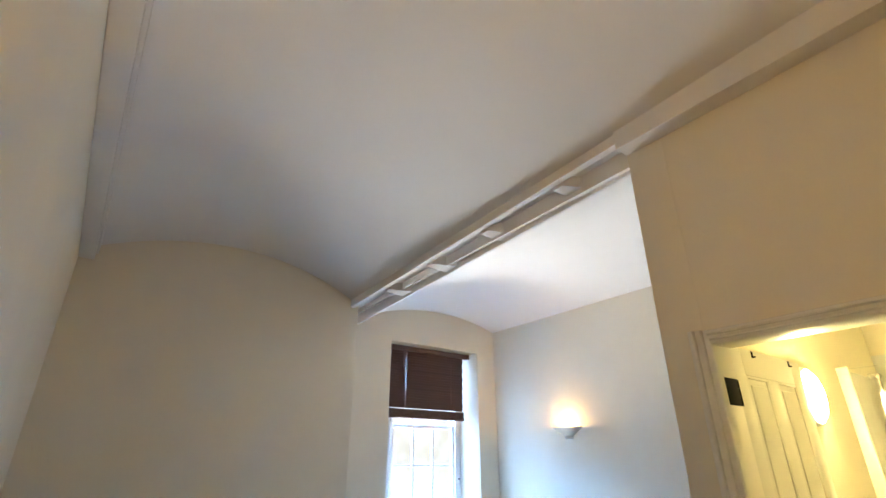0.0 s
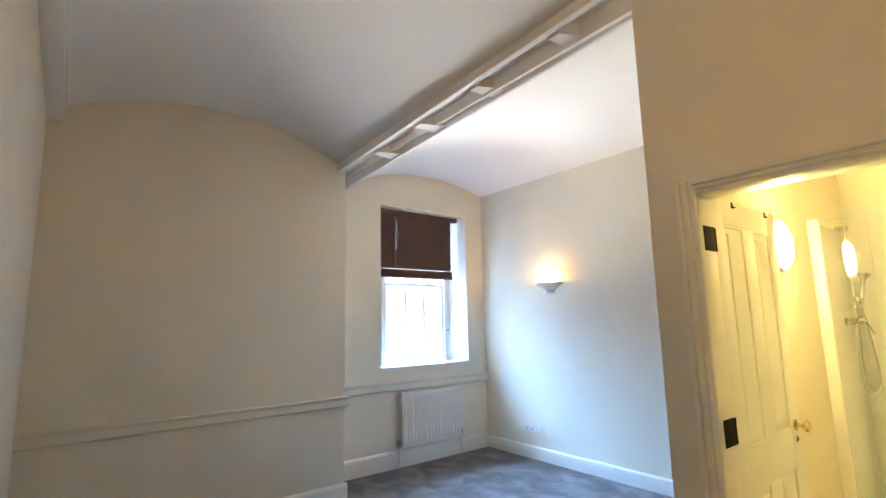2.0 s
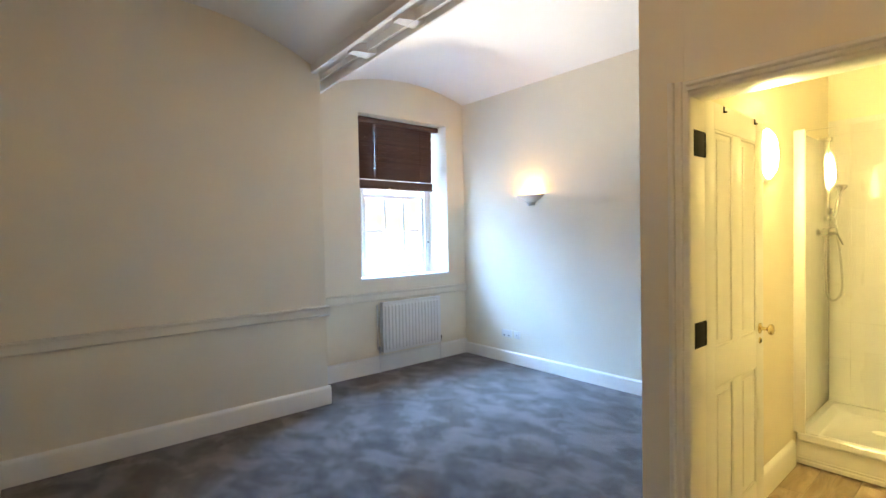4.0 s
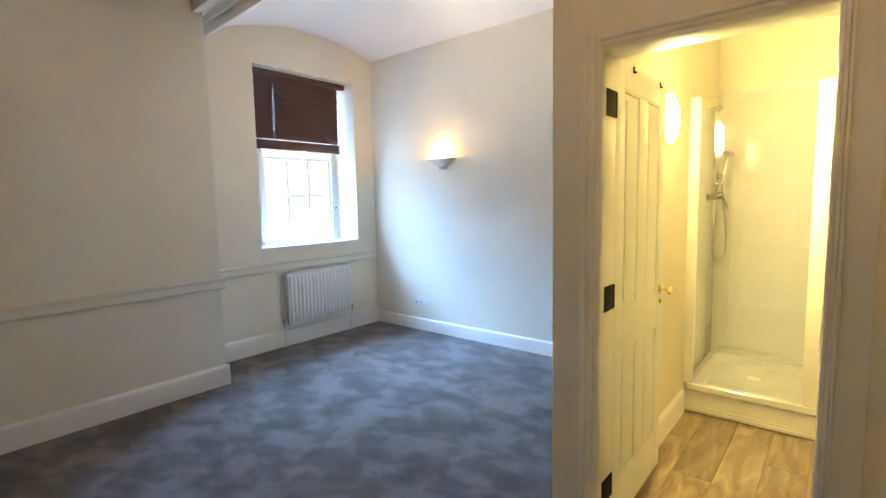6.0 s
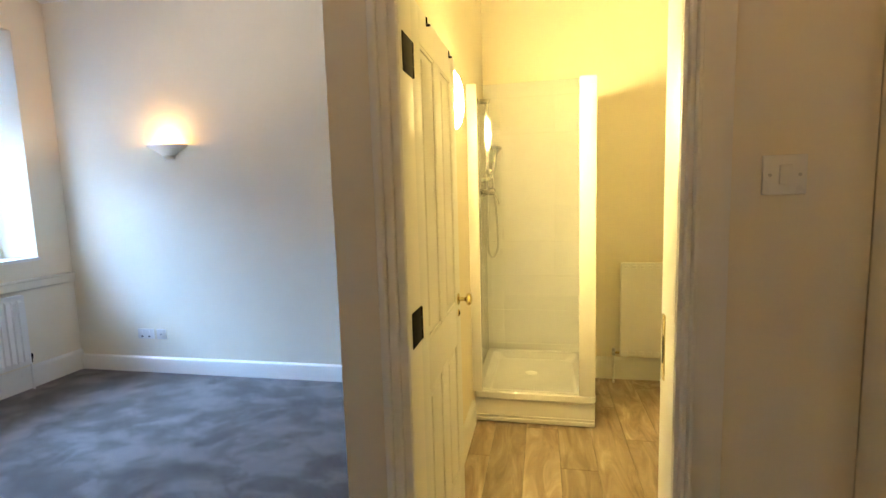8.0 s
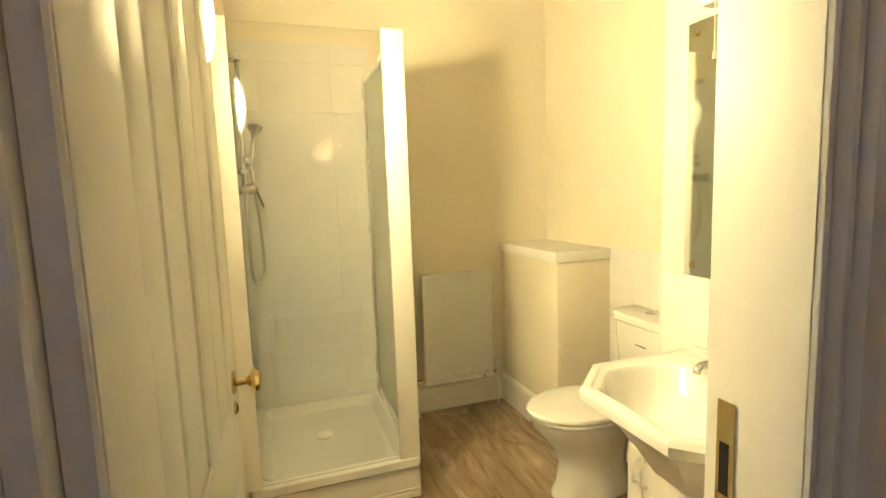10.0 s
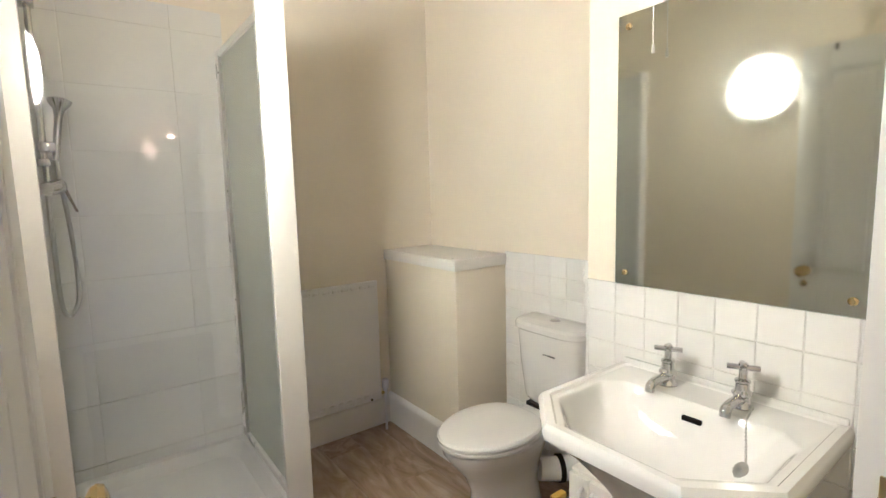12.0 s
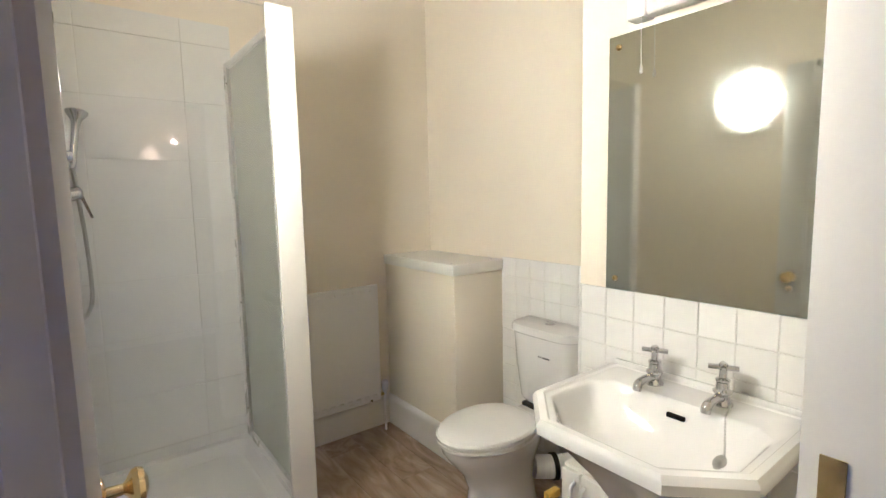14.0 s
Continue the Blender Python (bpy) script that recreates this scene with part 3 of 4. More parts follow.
b = slat_piece(-0.51, -0.308)                     # cord slot between the two stretches
for q in (slat_piece(-0.308, -0.299, -0.018, -0.006), slat_piece(-0.308, -0.299, 0.001, 0.018), slat_piece(-0.299, 0.51)):
    join(b, q)
slat = mesh_of("slat", b, BLINDM)
nsl = 22
for i in range(nsl):
    o = new("slat", slat)
    o.location = (3.332 + 0.004 * math.sin(i * 1.7), 4.928 + 0.0006 * i, 2.765 - i * 0.0285)
    o.parent = bl
    o.matrix_parent_inverse = Matrix.Translation(-bl.location)
b = bmesh.new()
for i in range(6):
    box(2.822, 3.844, 4.905, 4.962, 2.063 + i * 0.013, 2.073 + i * 0.013, 0.002, bm=b)
part("stacked_slats", b, BLINDM, bl)
part("bottom_rail", box(2.820, 3.847, 4.902, 4.964, 2.042, 2.062, 0.004), BLINDM, bl)
for x in (2.985, 3.662):
    part("ladder_cord", tube([(x, 4.912, 2.77), (x, 4.918, 2.06)], 0.0025, 6), BLINDM, bl)
part("pull_cord", tube([(2.834, 4.90, 2.77), (2.832, 4.90, 2.0)], 0.002, 6), BLINDM, bl)

bd = solid("backdrop_sky", box(-6, 13, 7.6, 7.62, -2.5, 14), OUTSIDE, "bright pale sky with faint trees beyond window", "backdrop", "structure", False)


# ---- radiators ----
def radiator_fluted(x0, x1, yb, z0, z1):
    """Panel radiator with upright flutes, on a wall that faces -y."""
    yf = yb - 0.105
    r = thing("radiator", ((x0 + x1) / 2, yb, z0), "white fluted panel radiator below the window", "radiator")
    pts, n = [], 17
    pitch = (x1 - x0 - 0.04) / n
    pts.append((x0, yf + 0.012))
    for i in range(n):
        xa = x0 + 0.02 + i * pitch
        for f, d in ((0.12, 0.012), (0.26, 0.0), (0.74, 0.0), (0.88, 0.012)):
            pts.append((xa + f * pitch, yf + d))
    pts.append((x1, yf + 0.012))
    ring = pts + [(x1, yf + 0.03), (x0, yf + 0.03)]
    rows = []
    for z, s in ((z0, 0.012), (z0 + 0.028, 0.012), (z0 + 0.045, 0), (z1 - 0.045, 0), (z1 - 0.028, 0.012), (z1, 0.012)):
        rows.append([(x, max(y, yf + s) if i < len(pts) else y, z) for i, (x, y) in enumerate(ring)])
    part("front_panel", loft(rows), RADW, r)
    part("top_grille", box(x0, x1, yf + 0.012, yb - 0.03, z1 - 0.004, z1 + 0.006, 0.003), RADW, r)
    for x in (x0, x1 - 0.006):
        part("side_cover", box(x, x + 0.006, yf + 0.012, yb - 0.03, z0 + 0.03, z1, 0.002), RADW, r)
    part("back_panel", box(x0 + 0.01, x1 - 0.01, yb - 0.05, yb - 0.03, z0 + 0.015, z1 - 0.01, 0.004), RADW, r)
    for x in (x0 + 0.12, x1 - 0.12):
        part("bracket", box(x - 0.015, x + 0.015, yb - 0.035, yb, z0 + 0.03, z1 - 0.05), RADW, r)
    for x, s in ((x0, -1), (x1, 1)):
        part("valve", lathe([(0.012, 0), (0.012, 0.03), (0.018, 0.034), (0.018, 0.07), (0.012, 0.075)], (x + s * 0.022, yb - 0.055, z0 + 0.0), (0, 0, 1), 14), STEEL if s < 0 else BLACK, r)
        part("tail", tube([(x - s * 0.01, yb - 0.055, z0 + 0.02), (x + s * 0.03, yb - 0.055, z0 + 0.02)], 0.009, 10), STEEL, r)
        part("pipe", tube([(x + s * 0.022, yb - 0.055, 0.0), (x + s * 0.022, yb - 0.055, z0 + 0.02)], 0.0075, 10), RADW, r)
    part("feed_pipe", tube([(x0 - 0.03, yb - 0.03, z0 + 0.03), (x0 - 0.03, yb - 0.03, z1 - 0.02)], 0.010, 10), RADW, r)
    return r


radiator_fluted(2.94, 3.76, NORTH, 0.22, 0.77)

br = thing("radiator", (FAR, -0.09, 0.2), "small white panel radiator on the bathroom end wall", "radiator")
rx = 4.476
b = box(rx, rx + 0.024, -0.320, 0.150, 0.214, 0.925, 0.011, 3)
part("front_panel", b, RADW, br)
for i in range(8):
    yy = -0.275 + i * 0.0545
    for z in (0.247, 0.895):
        part("flute_end", box(rx - 0.003, rx + 0.004, yy - 0.017, yy + 0.017, z - 0.011, z + 0.011, 0.0065, 2), RADW, br)
part("back_panel", box(rx + 0.06, rx + 0.08, -0.32, 0.13, 0.215, 0.9, 0.006), RADW, br)
for y in (-0.22, 0.03):
    part("bracket", box(rx + 0.075, FAR, y - 0.015, y + 0.015, 0.25, 0.86), RADW, br)
    part("web", box(rx + 0.02, rx + 0.065, y - 0.01, y + 0.01, 0.22, 0.89), RADW, br)
for y, s, m in ((-0.320, -1, PLASTIC), (0.150, 1, STEEL)):
    part("tail", tube([(rx + 0.03, y - s * 0.01, 0.235), (rx + 0.03, y + s * 0.045, 0.235)], 0.009, 10), BRASS, br)
    part("pipe", tube([(rx + 0.03, y + s * 0.04, -0.002), (rx + 0.03, y + s * 0.04, 0.235)], 0.0075, 10), RADW, br)
    if s < 0:
        part("thermostat_head", lathe([(0.012, 0), (0.013, 0.03), (0.020, 0.035), (0.021, 0.085), (0.016, 0.092), (0, 0.093)], (rx + 0.03, y + s * 0.04, 0.225), (0, 0, 1), 16), PLASTIC, br)
    else:
        part("valve", lathe([(0.013, 0), (0.013, 0.05), (0.008, 0.055), (0, 0.055)], (rx + 0.03, y + s * 0.04, 0.215), (0, 0, 1), 12), STEEL, br)
        part("valve_cap", box(rx - 0.01, rx + 0.03, y + 0.035, y + 0.055, 0.232, 0.246, 0.003), STEEL, br)
part("air_vent", lathe([(0.006, 0), (0.006, 0.006), (0, 0.007)], (rx - 0.0005, -0.25, 0.226), (-1, 0, 0), 8), BLACK, br)


# ---- sconces ----
def sconce(name, y, z, wall, s, watts, label):
    """A plaster uplighter: half a bowl against a wall; s is the way it stands out."""
    t = thing(name, (wall, y, z - 0.11), label, "wall lamp", "plaster wall lamps")
    n = 22

    def ring(wd, dp, h):
        return [(wall + s * (0.002 + dp * math.sin(math.pi * i / n)), y + wd * math.cos(math.pi * i / n), z + h) for i in range(n + 1)]
    outer = [ring(0.055, 0.05, -0.085), ring(0.075, 0.066, -0.068), ring(0.105, 0.085, -0.05), ring(0.14, 0.11, -0.03), ring(0.172, 0.135, -0.012), ring(0.178, 0.14, 0.0), ring(0.168, 0.132, 0.0), ring(0.13, 0.098, -0.022), ring(0.09, 0.07, -0.045)]
    part("bowl", loft(outer), PLASTER, t)
    part("base_block", loft([ring(0.045, 0.045, -0.115), ring(0.05, 0.05, -0.108), ring(0.05, 0.05, -0.09), ring(0.04, 0.04, -0.084)]), PLASTER, t)
    return lamp_point(name + "_bulb", (wall + s * 0.055, y, z + 0.012), watts, (1.0, 0.62, 0.25), 0.025)


sconce("wall_sconce", 3.69, 1.925, EAST, -1, 7.5, "white half-bowl plaster uplighter, lit warm, below vault")
sconce("wall_sconce", 0.22, 2.02, WEST, 1, 12.0, "white half-bowl plaster uplighter lit warm on plain wall")

for y0, y1, lab in ((4.005, 4.165, "white plastic double power socket above the skirting"), (3.885, 3.975, "white plastic single aerial socket above the skirting")):
    k = thing("wall_socket", (EAST, (y0 + y1) / 2, 0.34), lab, "wall socket")
    part("face_plate", box(EAST - 0.010, EAST, y0, y1, 0.295, 0.382, 0.003), PLASTIC, k)
    if y1 - y0 > 0.12:
        for yy in (y0 + 0.045, y1 - 0.045):
            part("rocker", box(EAST - 0.014, EAST - 0.009, yy - 0.008, yy + 0.008, 0.35, 0.37, 0.002), PLASTIC, k)
            part("pin_holes", box(EAST - 0.0112, EAST - 0.0098, yy - 0.010, yy + 0.010, 0.312, 0.322), DARK, k)
    else:
        part("outlet", lathe([(0.009, 0), (0.009, 0.004), (0.004, 0.004), (0, 0.002)], (EAST - 0.010, (y0 + y1) / 2, 0.338), (-1, 0, 0), 12), STEEL, k)

# ---- bathroom lamp ----
LX, LZ = 3.09, 1.90
bk = thing("bulkhead_lamp", (LX, BATHN, LZ), "round white bulkhead lamp, brightly lit, on wall", "wall lamp")
part("base_ring", lathe([(0.147, 0), (0.147, 0.02), (0.143, 0.04), (0.134, 0.046), (0.128, 0.036), (0, 0.036)], (LX, BATHN, LZ), (0, -1, 0), 40), PLASTIC, bk)
part("diffuser", lathe([(0.126, 0.037), (0.124, 0.050), (0.110, 0.062), (0.080, 0.071), (0.04, 0.076), (0, 0.077)], (LX, BATHN, LZ), (0, -1, 0), 40), LAMPGLOW, bk, "glowing opal diffuser")

# ---- shower ----
SX, SY0, SY1, ST = 3.725, 0.396, BATHN, 0.205


def rect(x0, x1, y0, y1, z, r=0.03, n=4):
    out = []
    for cx, cy, a in ((x1 - r, y1 - r, 0), (x0 + r, y1 - r, 90), (x0 + r, y0 + r, 180), (x1 - r, y0 + r, 270)):
        for i in range(n + 1):
            t = radians(a + 90 * i / n)
            out.append((cx + r * math.cos(t), cy + r * math.sin(t), z))
    return out


tray = thing("shower_tray", (SX + 0.4, 0.77, 0), "white shower tray on a raised plinth", "shower tray")
X1, Y1 = FAR - 0.012, SY1 - 0.012
part("basin", loft([rect(SX + 0.012, X1, SY0 + 0.012, Y1, 0.15), rect(SX, X1, SY0, Y1, 0.165), rect(SX, X1, SY0, Y1, ST - 0.006), rect(SX + 0.006, X1, SY0 + 0.006, Y1, ST),
                    rect(SX + 0.055, X1 - 0.04, SY0 + 0.06, Y1 - 0.04, ST, 0.05), rect(SX + 0.07, X1 - 0.055, SY0 + 0.075, Y1 - 0.055, ST - 0.02, 0.06), rect(SX + 0.10, X1 - 0.08, SY0 + 0.10, Y1 - 0.08, ST - 0.045, 0.08)]), CERAMIC, tray)
b = box(SX + 0.016, SX + 0.03, SY0 + 0.01, Y1, 0.004, 0.155, 0.003)
box(SX + 0.008, SX + 0.018, SY0 + 0.01, Y1, 0.006, 0.032, 0.004, bm=b)
box(SX + 0.011, SX + 0.018, SY0 + 0.01, Y1, 0.044, 0.050, 0.003, bm=b)
part("plinth", b, GLOSS, tray)
part("plinth_side", box(SX + 0.016, FAR, SY0 + 0.006, SY0 + 0.02, 0.004, 0.155, 0.003), GLOSS, tray)
# thin dark sheet on the plinth, painted as the shade of a gap
part("plinth_gap_shade", box(SX + 0.03, SX + 0.07, SY0 + 0.0035, SY0 + 0.0065, 0.0, 0.11), DARK, tray)
part("waste", lathe([(0.045, 0), (0.045, 0.004), (0.03, 0.006), (0, 0.006)], (4.2, 0.80, ST - 0.046), (0, 0, 1), 20), PLASTIC, tray)

scr = thing("shower_screen", (SX + 0.4, 0.43, ST), "white framed obscured glass shower side screen", "shower screen")
part("front_post", box(SX + 0.004, SX + 0.032, 0.403, 0.498, ST, 2.11, 0.003), GLOSS, scr, "broad white post")
part("wall_channel", box(FAR - 0.080, FAR - 0.011, 0.408, 0.438, ST, 2.10, 0.003), PLASTIC, scr)
part("top_rail", box(SX + 0.032, FAR - 0.012, 0.410, 0.436, 2.065, 2.098, 0.003), PLASTIC, scr)
part("bottom_rail", box(SX + 0.032, FAR - 0.084, 0.408, 0.440, ST, ST + 0.035, 0.004), PLASTIC, scr)
part("pane", box(SX + 0.03, FAR - 0.081, 0.420, 0.426, ST + 0.03, 2.07), OBSCURE, scr)
b = box(FAR - 0.084, FAR - 0.080, 0.405, 0.441, ST + 0.02, 2.07)
part("seal", b, STEEL, scr)
for z in (0.36, 0.92, 1.45, 2.0):
    part("screw", lathe([(0.005, 0), (0.004, 0.002), (0, 0.0025)], (FAR - 0.060, 0.438, z), (0, 1, 0), 8), BLACK, scr)
door_pane = part("pane", box(SX + 0.016, SX + 0.021, 0.498, BATHN - 0.06, ST + 0.004, 2.10, 0.001, 1), PANE, scr, "clear glass front panel")
door_pane.visible_shadow = False
structure("trim_shower_post", box(SX, SX + 0.03, BATHN - 0.06, BATHN, ST, 2.11, 0.003), GLOSS, "white painted upright at the shower entrance", "trim")

RX, RZ = 4.31, 1.464
mx = thing("shower_mixer", (RX, BATHN, 1.2), "chrome shower mixer, riser rail and hose", "shower")
Y0 = BATHN - 0.012
part("riser_rail", tube([(RX, Y0 - 0.046, RZ + 0.02), (RX, Y0 - 0.046, 2.11)], 0.010, 12), CHROME, mx)
part("rail_bracket", box(RX - 0.034, RX + 0.034, Y0 - 0.066, Y0, 2.095, 2.125, 0.006), CHROME, mx)
part("rail_bracket", box(RX - 0.018, RX + 0.018, Y0 - 0.062, Y0, 1.545, 1.572, 0.006), CHROME, mx)
part("valve_body", tube([(RX - 0.09, Y0 - 0.045, RZ), (RX + 0.09, Y0 - 0.045, RZ)], 0.022, 16), CHROME, mx)
for s in (-1, 1):
    part("wall_flange", lathe([(0.030, 0), (0.030, 0.006), (0.016, 0.014), (0.013, 0.045)], (RX + s * 0.072, Y0, RZ), (0, -1, 0), 16), CHROME, mx)
part("mixer_dome", lathe([(0.027, 0), (0.027, 0.035), (0.022, 0.046), (0.010, 0.052), (0, 0.053)], (RX, Y0 - 0.05, RZ + 0.004), (0, -1, 0.25), 18), CHROME, mx)
part("lever", loft([[(RX + a * 0.010, Y0 - 0.088 - c, RZ - d) for a, c, d in ((-1, 0, 0), (1, 0, 0), (1, 0.012, 0), (-1, 0.012, 0))] if k == 0 else
                    [(RX + 0.03 + a * 0.007, Y0 - 0.118 - c, RZ - 0.085) for a, c in ((-1, 0), (1, 0), (1, 0.009), (-1, 0.009))] for k in (0, 1)]), CHROME, mx)
slider = part("slider", box(RX - 0.03, RX + 0.045, Y0 - 0.085, Y0 - 0.03, 1.595, 1.632, 0.01, 3), CHROME, mx)
part("handset", lathe([(0.010, 0), (0.012, 0.03), (0.0125, 0.16), (0.018, 0.19), (0.036, 0.212), (0.038, 0.224), (0.028, 0.230), (0, 0.232)], (RX + 0.03, Y0 - 0.075, 1.57), (0.12, -0.14, 0.98), 18), CHROME, mx)
part("hose", tube(smooth_path([(RX - 0.05, Y0 - 0.045, RZ - 0.02), (RX - 0.065, Y0 - 0.045, 1.30), (RX - 0.06, Y0 - 0.045, 1.12), (RX - 0.02, Y0 - 0.05, 1.02), (RX + 0.06, Y0 - 0.07, 0.985), (RX + 0.125, Y0 - 0.095, 1.03), (RX + 0.135, Y0 - 0.10, 1.13), (RX + 0.10, Y0 - 0.095, 1.30), (RX + 0.055, Y0 - 0.085, 1.45), (RX + 0.03, Y0 - 0.075, 1.58)]), 0.008, 10), STEEL, mx)

# ---- boxing in the corner ----
bx = thing("pipe_boxing", (4.25, -0.62, 0), "cream boxed-in pipework with a white lid", "boxing")
part("carcass", box(3.914, FAR, WCY, -0.450, 0, 1.03, 0.003), CREAM, bx)
part("lid", box(3.903, FAR, WCY, -0.438, 1.025, 1.082, 0.004), GLOSS, bx, "white painted lid")
part("skirting", run([(o, z * 1.12) for o, z in SKIRT], (3.914, -0.450, 0), (FAR, -0.450, 0)), GLOSS, bx)
for x, y in ((3.97, -0.48), (4.43, -0.48), (3.97, -0.76), (4.43, -0.76)):
    part("screw", lathe([(0.006, 0), (0.005, 0.002), (0, 0.0025)], (x, y, 1.082), (0, 0, 1), 8), STEEL, bx)


# ---- toilet ----
def egg(cx, yb, yf, w, z, n=32, flat=0.25):
    """Plan of a seat: blunt towards the wall, round in front."""
    ym = yb + (yf - yb) * 0.42
    out = []
    for i in range(n):
        t = 2 * math.pi * i / n
        s, c = math.sin(t), math.cos(t)
        if s >= 0:
            out.append((cx + w * c, ym + (yf - ym) * s, z))
        else:
            k = abs(c) ** 0.6 * (1 if c > 0 else -1)
            out.append((cx + w * (0.72 + 0.28 * (1 + s)) * k, ym + (yb - ym) * abs(s) ** 0.55, z))
    return out


TX = 3.505
wc = thing("toilet", (TX, -0.45, 0), "white ceramic close-coupled toilet with closed lid", "toilet")
part("pan", loft([egg(TX, -0.570, -0.165, 0.115, 0.0), egg(TX, -0.570, -0.165, 0.118, 0.02), egg(TX, -0.560, -0.190, 0.105, 0.06), egg(TX, -0.550, -0.200, 0.10, 0.16), egg(TX, -0.550, -0.165, 0.12, 0.24), egg(TX, -0.555, -0.105, 0.155, 0.31), egg(TX, -0.560, -0.070, 0.175, 0.36), egg(TX, -0.560, -0.065, 0.18, 0.385), egg(TX, -0.560, -0.070, 0.176, 0.392)]), CERAMIC, wc)
part("seat", loft([egg(TX, -0.515, -0.060, 0.178, 0.392), egg(TX, -0.518, -0.053, 0.184, 0.397), egg(TX, -0.518, -0.053, 0.184, 0.408), egg(TX, -0.515, -0.059, 0.178, 0.413)]), PLASTIC, wc)
part("lid", loft([egg(TX, -0.515, -0.057, 0.178, 0.4145), egg(TX, -0.520, -0.049, 0.186, 0.418), egg(TX, -0.520, -0.049, 0.186, 0.428), egg(TX, -0.515, -0.057, 0.179, 0.436), egg(TX, -0.500, -0.080, 0.155, 0.441), egg(TX, -0.420, -0.165, 0.08, 0.443)]), CERAMIC, wc)
part("pan_shelf", box(TX - 0.11, TX + 0.11, WCY + 0.04, -0.51, 0.33, 0.395, 0.02, 3), CERAMIC, wc)


def dee(cx, yb, yf, w, z, n=24):
    out = [(cx - w, yb, z), (cx + w, yb, z)]
    for i in range(n + 1):
        t = math.pi * i / n
        c, s = math.cos(t), math.sin(t)
        out.append((cx + w * abs(c) ** 0.45 * (1 if c > 0 else -1), yb + 0.05 + (yf - yb - 0.05) * s ** 0.6, z))
    return out


CX = 3.492
part("cistern", loft([dee(CX, WCY + 0.03, -0.645, 0.145, 0.41), dee(CX, WCY + 0.03, -0.63, 0.16, 0.43), dee(CX, WCY + 0.025, -0.615, 0.183, 0.60), dee(CX, WCY + 0.02, -0.605, 0.195, 0.765)]), CERAMIC, wc)
part("cistern_lid", loft([dee(CX, WCY + 0.018, -0.60, 0.200, 0.765), dee(CX, WCY + 0.015, -0.592, 0.206, 0.772), dee(CX, WCY + 0.015, -0.592, 0.206, 0.795), dee(CX, WCY + 0.02, -0.60, 0.198, 0.807), dee(CX, WCY + 0.06, -0.65, 0.13, 0.813)]), CERAMIC, wc)
part("flush_button", lathe([(0.024, 0), (0.024, 0.005), (0.02, 0.007), (0, 0.006)], (CX, -0.70, 0.812), (0, 0, 1), 20), CHROME, wc)
# dark block that stands for the shade between pan and cistern
part("coupling_gap_shade", box(CX - 0.11, CX + 0.11, WCY + 0.06, -0.62, 0.394, 0.412), DARK, wc)
# small printed mark
for x, wd in ((CX - 0.012, 0.006), (CX - 0.024, 0.006), (CX - 0.055, 0.04)):
    part("printed_mark", box(x - wd / 2, x + wd / 2, -0.6075, -0.6045, 0.672, 0.678), INK, wc)
part("soil_pipe", tube(smooth_path([(TX - 0.09, -0.50, 0.20), (TX - 0.15, -0.60, 0.19), (TX - 0.19, -0.72, 0.185), (TX - 0.19, WCY, 0.185)]), 0.052, 16), PLASTIC, wc)
part("pipe_seal", tube([(TX - 0.13, -0.575, 0.19), (TX - 0.142, -0.595, 0.19)], 0.060, 16), BLACK, wc)
part("supply_pipe", tube(smooth_path([(3.20, -0.60, 0.0), (3.20, -0.60, 0.30), (3.22, -0.64, 0.38), (3.37, -0.70, 0.43)]), 0.0075, 8), COPPER, wc)

sb = thing("spray_bottle", (3.22, -0.40, 0), "white plastic spray bottle with yellow and black trigger", "bottle")
part("bottle", lathe([(0.034, 0), (0.038, 0.006), (0.038, 0.11), (0.030, 0.14), (0.014, 0.165), (0.013, 0.18), (0, 0.18)], (3.22, -0.40, 0), (0, 0, 1), 18), PLASTIC, sb)
part("trigger_head", box(3.205, 3.235, -0.43, -0.36, 0.19, 0.225, 0.007), YELLOW, sb)
part("collar", lathe([(0.016, 0), (0.016, 0.018), (0, 0.018)], (3.22, -0.40, 0.176), (0, 0, 1), 14), BLACK, sb)
part("trigger", box(3.214, 3.226, -0.368, -0.352, 0.145, 0.195, 0.004), BLACK, sb)

# ---- basin ----
BX0, BX1, BY1, BZ = 2.325, 2.915, 0.188, 0.868
cabx = thing("vanity_cupboard", (2.66, -0.25, 0), "low white cupboard with two doors below the basin", "cupboard")
part("carcass", box(2.34, 2.955, MIRY + 0.012, -0.14, 0.0, 0.56, 0.003), GLOSS, cabx)
for xa, xe in ((2.345, 2.878), (2.884, 2.952)):
    part("door", box(xa, xe, -0.14, -0.122, 0.04, 0.55, 0.003), GLOSS, cabx)
for hx in (2.862, 2.90):
    part("handle", tube(smooth_path([(hx, -0.122, 0.44), (hx, -0.10, 0.45), (hx, -0.098, 0.48), (hx, -0.10, 0.51), (hx, -0.122, 0.52)], 4), 0.006, 8), PLASTIC, cabx)


